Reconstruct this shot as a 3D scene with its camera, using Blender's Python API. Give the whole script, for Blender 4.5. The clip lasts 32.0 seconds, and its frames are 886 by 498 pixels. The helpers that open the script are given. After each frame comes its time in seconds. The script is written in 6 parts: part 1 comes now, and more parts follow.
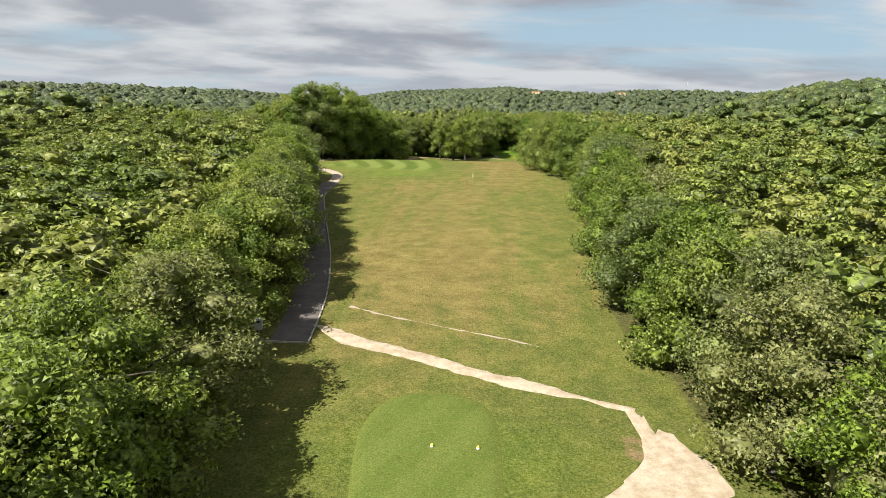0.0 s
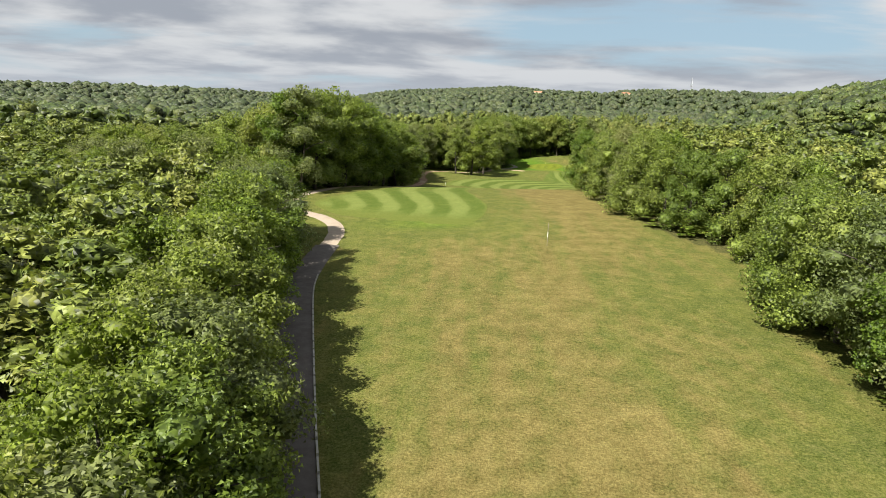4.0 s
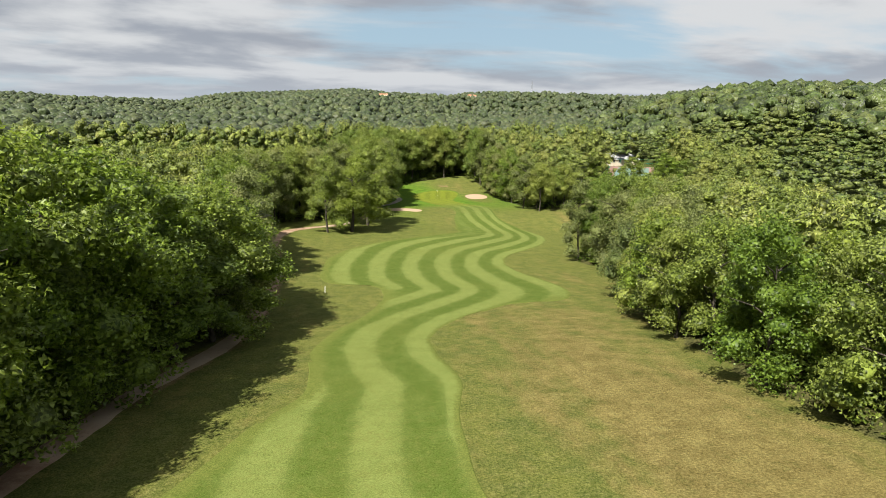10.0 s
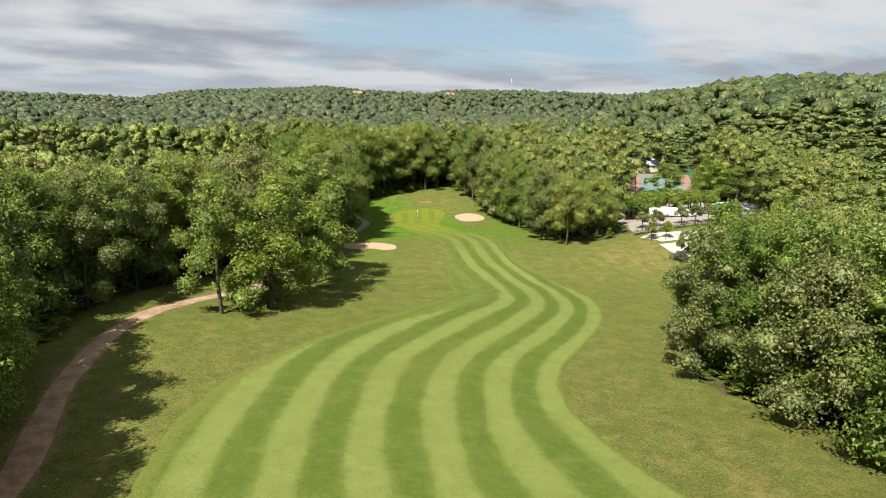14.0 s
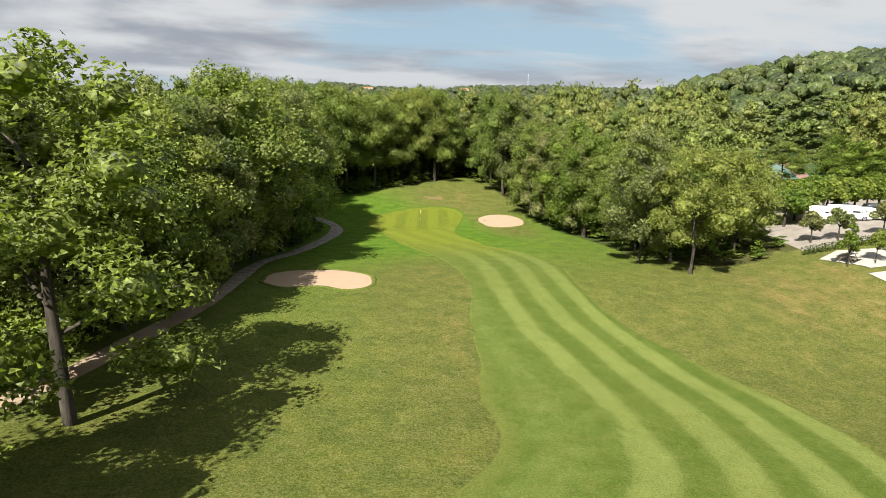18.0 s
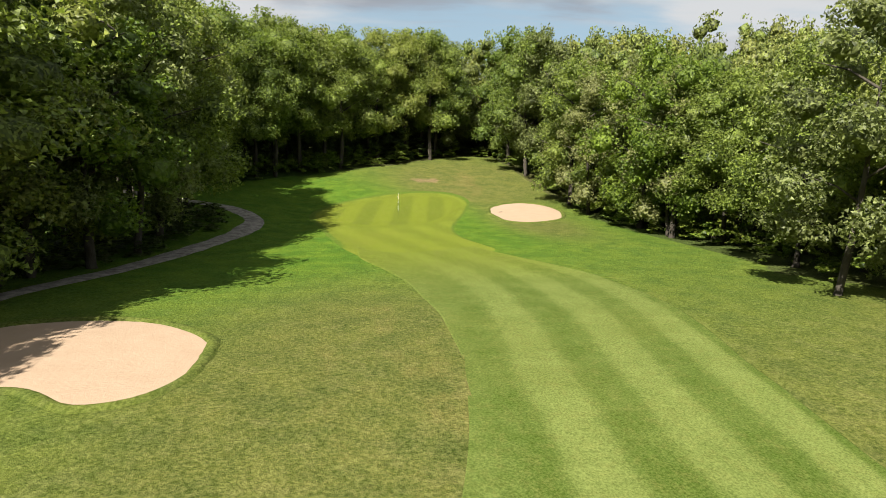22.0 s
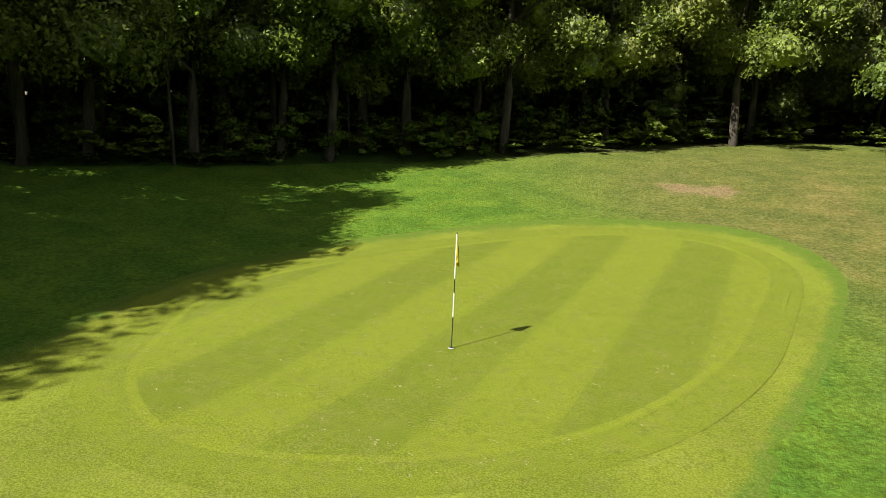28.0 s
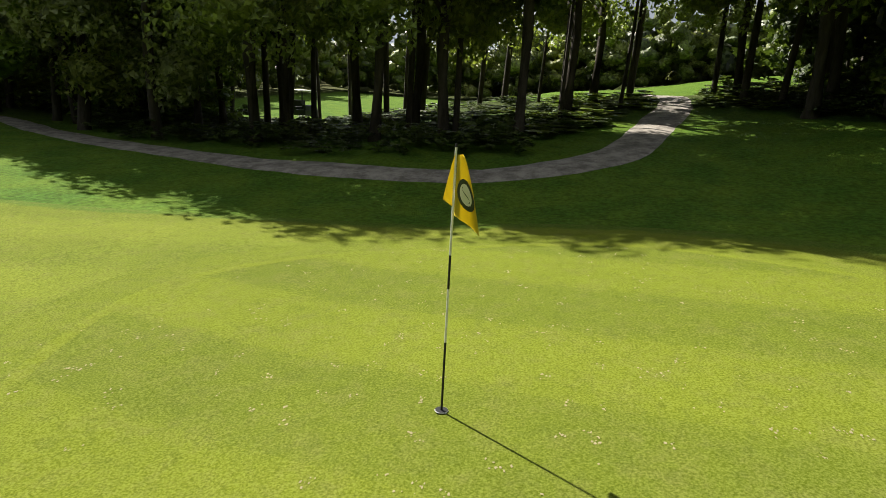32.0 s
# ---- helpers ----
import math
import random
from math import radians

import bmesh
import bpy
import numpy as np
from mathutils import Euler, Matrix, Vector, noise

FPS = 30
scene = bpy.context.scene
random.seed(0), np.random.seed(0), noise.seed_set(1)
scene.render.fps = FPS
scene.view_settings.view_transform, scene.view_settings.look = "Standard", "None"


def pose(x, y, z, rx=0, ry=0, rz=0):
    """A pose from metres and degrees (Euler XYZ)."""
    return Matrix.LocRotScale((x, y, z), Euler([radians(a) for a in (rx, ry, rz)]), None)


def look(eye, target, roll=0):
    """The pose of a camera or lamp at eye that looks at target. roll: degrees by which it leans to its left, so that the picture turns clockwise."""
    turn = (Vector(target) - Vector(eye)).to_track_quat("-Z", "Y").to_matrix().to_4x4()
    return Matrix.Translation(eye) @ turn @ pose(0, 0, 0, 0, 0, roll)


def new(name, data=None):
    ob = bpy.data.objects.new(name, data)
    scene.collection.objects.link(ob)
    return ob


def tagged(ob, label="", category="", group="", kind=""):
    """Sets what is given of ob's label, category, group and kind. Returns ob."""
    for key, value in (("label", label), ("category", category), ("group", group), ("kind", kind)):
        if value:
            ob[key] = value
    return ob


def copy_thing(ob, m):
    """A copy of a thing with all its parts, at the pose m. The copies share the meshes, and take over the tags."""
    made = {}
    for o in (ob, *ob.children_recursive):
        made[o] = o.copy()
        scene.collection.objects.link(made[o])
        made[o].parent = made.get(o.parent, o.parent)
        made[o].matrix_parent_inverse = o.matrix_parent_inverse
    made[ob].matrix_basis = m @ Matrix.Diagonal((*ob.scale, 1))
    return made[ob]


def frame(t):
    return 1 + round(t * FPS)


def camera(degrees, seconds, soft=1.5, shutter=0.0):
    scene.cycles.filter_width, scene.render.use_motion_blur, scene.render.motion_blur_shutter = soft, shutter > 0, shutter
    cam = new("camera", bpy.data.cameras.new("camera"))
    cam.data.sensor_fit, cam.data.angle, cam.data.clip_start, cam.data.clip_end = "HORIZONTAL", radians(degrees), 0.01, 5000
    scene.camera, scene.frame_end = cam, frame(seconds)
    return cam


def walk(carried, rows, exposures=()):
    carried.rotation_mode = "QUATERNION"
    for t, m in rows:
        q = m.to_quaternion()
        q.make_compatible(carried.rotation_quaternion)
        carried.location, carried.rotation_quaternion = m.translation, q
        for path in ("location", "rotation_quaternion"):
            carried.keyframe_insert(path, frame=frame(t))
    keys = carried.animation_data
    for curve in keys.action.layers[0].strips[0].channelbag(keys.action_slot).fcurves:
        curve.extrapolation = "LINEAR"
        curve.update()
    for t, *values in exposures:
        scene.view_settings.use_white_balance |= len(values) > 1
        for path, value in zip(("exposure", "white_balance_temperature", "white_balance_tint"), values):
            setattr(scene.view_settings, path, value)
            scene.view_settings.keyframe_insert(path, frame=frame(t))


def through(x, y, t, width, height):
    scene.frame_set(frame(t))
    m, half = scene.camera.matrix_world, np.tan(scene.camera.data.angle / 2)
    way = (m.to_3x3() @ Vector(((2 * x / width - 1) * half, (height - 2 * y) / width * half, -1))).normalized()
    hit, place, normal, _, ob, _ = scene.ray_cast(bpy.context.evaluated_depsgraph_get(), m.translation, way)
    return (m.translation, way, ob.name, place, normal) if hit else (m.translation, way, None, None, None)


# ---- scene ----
cam = camera(71.0, 32.0, soft=0.9)
PATH = [
    (0, (10.755, -45.898, 7.772), (10.421, -36.063, 5.996), 2.55),
    (0.5, (10.456, -42.790, 7.895), (10.121, -32.956, 6.108), 2.57),
    (1, (10.006, -39.336, 8.104), (9.665, -29.503, 6.316), 2.62),
    (1.5, (9.292, -35.622, 8.397), (8.951, -25.789, 6.608), 2.66),
    (2, (8.339, -31.754, 8.677), (7.988, -21.922, 6.886), 2.62),
    (2.5, (7.221, -27.764, 8.962), (6.859, -17.935, 7.160), 2.58),
    (3, (6.175, -23.294, 9.461), (5.803, -13.464, 7.662), 2.56),
    (3.5, (5.168, -18.734, 10.129), (4.823, -8.903, 8.334), 2.57),
    (5.5, (0.000, 0.000, 12.813), (-0.001, 9.840, 11.032), 2.54),
    (6, (-0.947, 6.067, 13.316), (-0.781, 15.908, 11.543), 2.37),
    (6.5, (-1.537, 12.292, 13.797), (-1.153, 22.130, 12.043), 2.14),
    (7, (-1.970, 18.638, 14.093), (-1.359, 28.469, 12.371), 1.94),
    (7.5, (-2.184, 25.169, 14.449), (-1.322, 34.985, 12.742), 1.83),
    (8, (-2.404, 31.521, 14.774), (-1.294, 41.312, 13.073), 1.74),
    (8.5, (-2.596, 37.638, 15.241), (-1.220, 47.395, 13.536), 1.66),
    (9, (-2.638, 43.966, 15.565), (-0.994, 53.683, 13.870), 1.55),
    (9.5, (-2.450, 50.123, 15.843), (-0.539, 59.793, 14.155), 1.50),
    (10, (-1.913, 55.995, 16.213), (0.192, 65.626, 14.536), 1.38),
    (10.5, (-1.131, 62.282, 16.605), (1.136, 71.876, 14.929), 1.28),
    (11, (-0.115, 68.495, 16.922), (2.285, 78.058, 15.253), 1.12),
    (11.5, (1.143, 74.744, 17.317), (3.581, 84.298, 15.650), 1.06),
    (12, (2.382, 80.542, 17.908), (4.835, 90.090, 16.231), 1.01),
    (12.5, (3.572, 86.439, 18.189), (6.047, 95.981, 16.513), 1.11),
    (13, (4.831, 92.569, 18.048), (7.320, 102.108, 16.373), 1.22),
    (13.5, (6.041, 98.770, 17.494), (8.522, 108.311, 15.818), 1.35),
    (14, (7.256, 104.904, 16.889), (9.723, 114.449, 15.214), 1.40),
    (14.5, (8.549, 111.202, 16.282), (11.005, 120.750, 14.610), 1.45),
    (16.5, (14.742, 133.854, 13.445), (17.012, 143.452, 11.797), 1.27),
    (17, (16.349, 140.251, 12.907), (18.588, 149.854, 11.243), 1.24),
    (17.5, (17.803, 146.992, 12.347), (20.042, 156.594, 10.678), 1.22),
    (18, (19.025, 152.830, 11.507), (21.278, 162.428, 9.835), 1.25),
    (18.5, (20.051, 157.410, 10.163), (22.299, 167.010, 8.491), 1.21),
    (19, (20.896, 160.948, 8.636), (23.125, 170.552, 6.962), 1.23),
    (19.5, (21.583, 164.282, 7.404), (23.818, 173.885, 5.733), 1.27),
    (20, (22.513, 167.816, 7.075), (24.736, 177.421, 5.398), 1.28),
    (20.5, (23.772, 171.519, 7.073), (25.972, 181.126, 5.378), 1.28),
    (21, (25.180, 175.722, 6.978), (27.356, 185.333, 5.275), 1.18),
    (21.5, (26.763, 180.038, 6.851), (28.899, 189.660, 5.157), 1.16),
    (22, (28.436, 184.706, 6.711), (30.499, 194.344, 5.021), 1.03),
    (22.5, (29.956, 189.002, 6.639), (31.897, 198.669, 4.969), 0.85),
    (23, (31.395, 193.561, 6.541), (33.155, 203.266, 4.893), 0.78),
    (23.5, (32.770, 198.382, 6.356), (34.275, 208.134, 4.736), 0.83),
    (24, (34.404, 203.405, 6.229), (35.555, 213.208, 4.623), 0.84),
    (24.5, (35.137, 208.118, 6.207), (35.976, 217.950, 4.587), 0.92),
    (25, (35.939, 211.768, 5.811), (36.368, 221.627, 4.194), 1.02),
    (25.5, (36.601, 214.910, 5.509), (36.592, 224.777, 3.879), 1.22),
    (27.5, (38.594, 227.118, 4.132), (36.522, 236.757, 2.463), 2.38),
    (28, (38.859, 229.217, 3.750), (36.122, 238.685, 2.055), 2.59),
    (28.5, (39.231, 231.100, 3.387), (35.752, 240.317, 1.675), 2.81),
    (29, (39.766, 232.811, 3.101), (35.240, 241.552, 1.337), 3.15),
    (29.5, (40.347, 234.485, 2.876), (34.570, 242.434, 1.026), 3.44),
    (30, (40.793, 236.173, 2.659), (33.680, 242.923, 0.696), 3.67),
    (30.5, (40.956, 237.593, 2.433), (32.615, 242.698, 0.346), 3.92),
    (31, (40.897, 238.664, 2.449), (31.546, 241.391, 0.185), 3.82),
    (31.5, (40.720, 239.654, 2.539), (31.025, 239.971, 0.109), 3.56),
    (32, (40.490, 240.650, 2.583), (31.027, 238.672, 0.027), 3.04),
]
walk(cam, [(t, look(eye, target, roll)) for t, eye, target, roll in PATH], [(0.0, 1.36), (32.0, 1.36)])

# ---- daylight: a bright sky with broken cloud, the sun behind the flyer's left shoulder ----
SUN_ELEV, SUN_AZ = 44.7, 37.5
world = bpy.data.worlds.new("sky")
scene.world = world
world.use_nodes = True
wn, wl = world.node_tree.nodes, world.node_tree.links
wn.clear()
w_out, w_bg = wn.new("ShaderNodeOutputWorld"), wn.new("ShaderNodeBackground")
w_sky = wn.new("ShaderNodeTexSky")
w_sky.sky_type = "NISHITA"
w_sky.sun_disc = False
w_sky.sun_elevation, w_sky.sun_rotation = radians(SUN_ELEV), radians(SUN_AZ + 180)
w_sky.dust_density, w_sky.air_density = 1.5, 1.0
w_co = wn.new("ShaderNodeTexCoord")


def w_math(op, a, b=None, clamp=False):
    n = wn.new("ShaderNodeMath")
    n.operation, n.use_clamp = op, clamp
    for i, v in enumerate((a, b)):
        if v is None:
            continue
        if isinstance(v, (int, float)):
            n.inputs[i].default_value = v
        else:
            wl.new(v, n.inputs[i])
    return n.outputs[0]


w_sep = wn.new("ShaderNodeSeparateXYZ")
wl.new(w_co.outputs["Generated"], w_sep.inputs[0])
w_up = w_math("ADD", w_math("MAXIMUM", w_sep.outputs[2], 0.0), 0.10)
w_com = wn.new("ShaderNodeCombineXYZ")
wl.new(w_math("DIVIDE", w_sep.outputs[0], w_up), w_com.inputs[0])
wl.new(w_math("DIVIDE", w_sep.outputs[1], w_up), w_com.inputs[1])


def w_noise(scale, detail, rough, shift=(0, 0, 0), stretch=(1, 1, 1), dist=0.0):
    m = wn.new("ShaderNodeMapping")
    m.inputs["Location"].default_value, m.inputs["Scale"].default_value = shift, stretch
    wl.new(w_com.outputs[0], m.inputs[0])
    n = wn.new("ShaderNodeTexNoise")
    n.inputs["Scale"].default_value, n.inputs["Detail"].default_value, n.inputs["Roughness"].default_value = scale, detail, rough
    n.inputs["Distortion"].default_value = dist
    wl.new(m.outputs[0], n.inputs["Vector"])
    return n.outputs["Fac"]


def w_ramp(src, a, b):
    n = wn.new("ShaderNodeMapRange")
    n.interpolation_type = "SMOOTHSTEP"
    n.inputs["From Min"].default_value, n.inputs["From Max"].default_value = a, b
    wl.new(src, n.inputs[0])
    return n.outputs[0]


def w_mix(fac, a, b):
    n = wn.new("ShaderNodeMix")
    n.data_type = "RGBA"
    wl.new(fac, n.inputs[0]) if not isinstance(fac, float) else setattr(n.inputs[0], "default_value", fac)
    for i, v in ((6, a), (7, b)):
        if isinstance(v, tuple):
            n.inputs[i].default_value = (*v, 1)
        else:
            wl.new(v, n.inputs[i])
    return n.outputs[2]


w_cover = w_ramp(w_noise(0.62, 8, 0.55, (3.1, 1.7, 0), (0.66, 1.1, 1), 0.3), 0.33, 0.49)
w_thick = w_ramp(w_noise(0.95, 7, 0.52, (7.3, 4.1, 0), (0.8, 1.0, 1), 0.2), 0.40, 0.60)
w_cloud = w_mix(w_thick, (6.3, 6.45, 6.6), (3.3, 3.6, 4.1))
w_haze = w_ramp(w_sep.outputs[2], 0.15, 0.0)
w_blue = w_mix(0.7, w_sky.outputs[0], (4.0, 5.5, 6.5))
w_all = w_mix(w_cover, w_blue, w_cloud)
w_all = w_mix(w_math("MULTIPLY", w_haze, 0.72), w_all, (5.0, 5.4, 5.9))
wl.new(w_all, w_bg.inputs[0])
w_bg.inputs[1].default_value = 0.043
wl.new(w_bg.outputs[0], w_out.inputs[0])

sun = new("sun", bpy.data.lights.new("sun", "SUN"))
sun.data.energy, sun.data.angle, sun.data.color = 4.95, radians(0.55), (1.0, 0.95, 0.86)
_az, _el = radians(SUN_AZ), radians(SUN_ELEV)
SUN_WAY = Vector((math.sin(_az) * math.cos(_el), math.cos(_az) * math.cos(_el), -math.sin(_el)))
sun.matrix_world = look((-60, 0, 120), Vector((-60, 0, 120)) + SUN_WAY)

# ---- materials ----
class Paint:
    """Small helper to chain shader nodes."""

    def __init__(self, name, rough=0.8):
        self.mat = bpy.data.materials.new(name)
        self.mat.use_nodes = True
        self.n, self.l = self.mat.node_tree.nodes, self.mat.node_tree.links
        self.b = self.n["Principled BSDF"]
        self.out = self.n["Material Output"]
        self.b.inputs["Roughness"].default_value = rough
        self.b.inputs["Specular IOR Level"].default_value = 0.25
        self.pos = self.n.new("ShaderNodeNewGeometry").outputs["Position"]

    def noise(self, scale, detail=3, rough=0.6, stretch=None, vec=None, dist=0.0):
        vec = vec or self.pos
        if stretch:
            m = self.n.new("ShaderNodeMapping")
            m.inputs["Scale"].default_value = stretch
            self.l.new(vec, m.inputs[0])
            vec = m.outputs[0]
        t = self.n.new("ShaderNodeTexNoise")
        t.inputs["Scale"].default_value, t.inputs["Detail"].default_value = scale, detail
        t.inputs["Roughness"].default_value, t.inputs["Distortion"].default_value = rough, dist
        self.l.new(vec, t.inputs["Vector"])
        return t.outputs["Fac"]

    def ramp(self, src, a, b, lo=0.0, hi=1.0):
        t = self.n.new("ShaderNodeMapRange")
        t.interpolation_type = "SMOOTHSTEP"
        for i, v in ((1, a), (2, b), (3, lo), (4, hi)):
            t.inputs[i].default_value = v
        self.l.new(src, t.inputs[0])
        return t.outputs[0]

    def mix(self, fac, a, b, blend="MIX"):
        t = self.n.new("ShaderNodeMix")
        t.data_type, t.blend_type = "RGBA", blend
        for i, v in ((0, fac), (6, a), (7, b)):
            if isinstance(v, (int, float)):
                t.inputs[i].default_value = v
            elif isinstance(v, tuple):
                t.inputs[i].default_value = (*v, 1)
            else:
                self.l.new(v, t.inputs[i])
        return t.outputs[2]

    def math(self, op, a, b, clamp=True):
        t = self.n.new("ShaderNodeMath")
        t.operation, t.use_clamp = op, clamp
        for i, v in enumerate((a, b)):
            if isinstance(v, (int, float)):
                t.inputs[i].default_value = v
            else:
                self.l.new(v, t.inputs[i])
        return t.outputs[0]

    def attr(self, name):
        t = self.n.new("ShaderNodeAttribute")
        t.attribute_name = name
        return t.outputs["Fac"]

    def island(self):
        return self.n.new("ShaderNodeNewGeometry").outputs["Random Per Island"]

    def any(self):
        return self.n.new("ShaderNodeObjectInfo").outputs["Random"]

    def color(self, v):
        if isinstance(v, tuple):
            self.b.inputs["Base Color"].default_value = (*v, 1)
        else:
            self.l.new(v, self.b.inputs["Base Color"])
        return self

    def bump(self, src, strength=0.3, dist=0.02):
        t = self.n.new("ShaderNodeBump")
        t.inputs["Strength"].default_value, t.inputs["Distance"].default_value = strength, dist
        self.l.new(src, t.inputs["Height"])
        self.l.new(t.outputs[0], self.b.inputs["Normal"])
        return self


def plain(name, col, rough=0.6, metal=0.0, spread=0.12, scale=6.0, bump=0.0):
    p = Paint(name, rough)
    f = p.noise(scale, 4)
    p.color(p.mix(f, tuple(c * (1 - spread) for c in col), tuple(min(1, c * (1 + spread)) for c in col)))
    p.b.inputs["Metallic"].default_value = metal
    if bump:
        p.bump(p.noise(scale * 6, 4), bump, 0.01)
    return p.mat


# rough grass of the whole ground sheet: green, olive and straw, with worn earth and wood floor where they are
G = Paint("rough_grass", 0.95)
G.b.inputs["Specular IOR Level"].default_value = 0.06
big, mid_n, fine = G.noise(0.09, 4, 0.6), G.noise(0.6, 5, 0.65), G.noise(9.0, 4, 0.7)
streak = G.noise(0.35, 4, 0.6, (1.6, 0.25, 1))
lush0 = G.mix(G.ramp(mid_n, 0.3, 0.7), (0.050, 0.081, 0.009), (0.108, 0.130, 0.018))
dryc = G.mix(G.ramp(mid_n, 0.3, 0.7), (0.118, 0.080, 0.023), (0.218, 0.166, 0.056))
lush = G.mix(G.ramp(G.attr("dry"), 0.10, -0.22), lush0, G.mix(G.ramp(mid_n, 0.3, 0.7), (0.054, 0.117, 0.007), (0.136, 0.198, 0.014)))
dry = G.math("ADD", G.attr("dry"), G.math("MULTIPLY", G.math("SUBTRACT", streak, 0.5, False), 1.3, False))
dry = G.ramp(G.math("ADD", dry, G.math("MULTIPLY", G.math("SUBTRACT", mid_n, 0.5, False), 1.1, False)), 0.15, 0.85)
grass = G.mix(dry, lush, dryc)
bare = G.math("ADD", G.attr("bare"), G.math("MULTIPLY", G.math("SUBTRACT", mid_n, 0.5, False), 0.9, False))
grass = G.mix(G.ramp(bare, 0.55, 0.75), grass, (0.235, 0.150, 0.088))
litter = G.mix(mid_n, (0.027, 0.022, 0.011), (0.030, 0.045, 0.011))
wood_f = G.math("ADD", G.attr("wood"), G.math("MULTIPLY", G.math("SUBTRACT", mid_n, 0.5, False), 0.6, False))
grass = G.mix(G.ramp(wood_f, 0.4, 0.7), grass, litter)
blot = G.noise(1.15, 5, 0.7)
straw = G.mix(G.ramp(G.attr("dry"), 0.10, -0.22), (0.240, 0.214, 0.080), (0.098, 0.204, 0.032))
grass = G.mix(G.ramp(blot, 0.50, 0.66, 0.0, 0.42), grass, G.mix(0.6, grass, straw))
grass = G.mix(G.ramp(blot, 0.47, 0.33, 0.0, 0.5), grass, G.mix(0.55, grass, (0.024, 0.058, 0.006)))
tuft = G.noise(2.8, 5, 0.75)
grass = G.mix(G.ramp(tuft, 0.40, 0.72, 0.0, 0.5), grass, G.mix(0.5, grass, straw))
grass = G.mix(G.ramp(tuft, 0.48, 0.30, 0.0, 0.55), grass, G.mix(0.6, grass, (0.018, 0.030, 0.004)))
grass = G.mix(G.ramp(fine, 0.28, 0.76), G.mix(0.55, grass, (0.012, 0.018, 0.003)), G.mix(0.36, grass, straw))
G.color(grass).bump(G.math("ADD", G.noise(14.0, 4, 0.75), G.math("MULTIPLY", tuft, 1.6, False), False), 0.8, 0.07)
M_GROUND = G.mat


def mown(name, dark, light, tint, scale=1.0, low=0.5, high=0.15, edge=(0.098, 0.122, 0.022), relief=0.45, mottle=1.3):
    """Short mown turf; nap (which way it was mown) sets how pale, painting in the light off leaning blades."""
    p = Paint(name, 0.95)
    p.b.inputs["Specular IOR Level"].default_value = 0.04
    nap, m, f = p.attr("nap"), p.noise(0.7, 6, 0.72), p.noise(16.0 * scale, 4, 0.7)
    n2 = p.math("ADD", nap, p.math("MULTIPLY", p.math("SUBTRACT", m, 0.5, False), mottle, False))
    c = p.mix(n2, dark, light)
    c = p.mix(p.math("MULTIPLY", p.attr("fine_cut"), 0.85), c, p.mix(n2, (0.100, 0.130, 0.009), (0.160, 0.195, 0.017)))
    c = p.mix(p.ramp(p.noise(0.13, 4), 0.48, 0.72, 0.0, 0.35), c, tint)
    rg = p.math("ADD", p.attr("rim"), p.math("MULTIPLY", p.math("SUBTRACT", p.noise(2.2, 4, 0.7), 0.5, False), 1.1, False))
    c = p.mix(p.ramp(rg, 0.25, 0.8), c, edge)
    c = p.mix(p.ramp(p.noise(2.6, 5, 0.75), 0.42, 0.75, 0.0, 0.42), c, (0.150, 0.145, 0.036))
    c = p.mix(p.ramp(p.noise(5.5, 4, 0.75), 0.52, 0.34, 0.0, 0.35), c, p.mix(0.5, c, (0.020, 0.040, 0.003)))
    c = p.mix(p.ramp(f, 0.28, 0.74), p.mix(low, c, (0.012, 0.019, 0.003)), p.mix(high, c, (0.298, 0.310, 0.108)))
    p.color(c).bump(p.noise(22.0 * scale, 4, 0.75), relief, 0.03)
    return p


M_FAIRWAY = mown("fairway_turf", (0.048, 0.086, 0.008), (0.160, 0.196, 0.050), (0.116, 0.134, 0.025)).mat
_gr = mown("green_turf", (0.086, 0.118, 0.003), (0.146, 0.180, 0.006), (0.126, 0.144, 0.006), 3.0, 0.52, 0.20, relief=0.36, mottle=0.8)
M_GREEN = _gr.mat
M_TEE = mown("tee_turf", (0.071, 0.105, 0.018), (0.089, 0.122, 0.024), (0.095, 0.116, 0.027)).mat
M_APRON = mown("apron_turf", (0.105, 0.139, 0.008), (0.164, 0.198, 0.015), (0.155, 0.162, 0.015), 2.0, edge=(0.070, 0.128, 0.009)).mat

S = Paint("bunker_sand", 0.95)
S.color(S.mix(S.noise(1.2, 5), (0.285, 0.198, 0.128), (0.355, 0.262, 0.180))).bump(S.noise(7.0, 5, 0.7), 0.5, 0.05)
M_SAND = S.mat
S = Paint("pale_gravel", 0.95)
S.color(S.mix(S.ramp(S.noise(2.0, 6, 0.75), 0.3, 0.7), (0.239, 0.185, 0.122), (0.376, 0.316, 0.239))).bump(S.noise(26.0, 4), 0.7, 0.03)
M_GRAVEL = S.mat
S = Paint("red_earth_track", 0.95)
_t = S.mix(S.ramp(S.noise(0.8, 5, 0.7), 0.35, 0.65), (0.185, 0.105, 0.062), (0.285, 0.196, 0.130))
_y = S.n.new("ShaderNodeSeparateXYZ")
S.l.new(S.pos, _y.inputs[0])
_t = S.mix(S.ramp(S.noise(0.07, 3), 0.45, 0.6), _t, (0.310, 0.239, 0.167))
_g = S.mix(S.ramp(S.noise(1.6, 6, 0.75), 0.35, 0.65), (0.120, 0.104, 0.088), (0.290, 0.264, 0.226))
_t = S.mix(S.ramp(_y.outputs[1], 84, 68), _t, S.mix(S.noise(1.3, 5, 0.7), (0.225, 0.175, 0.130), (0.345, 0.290, 0.225)))
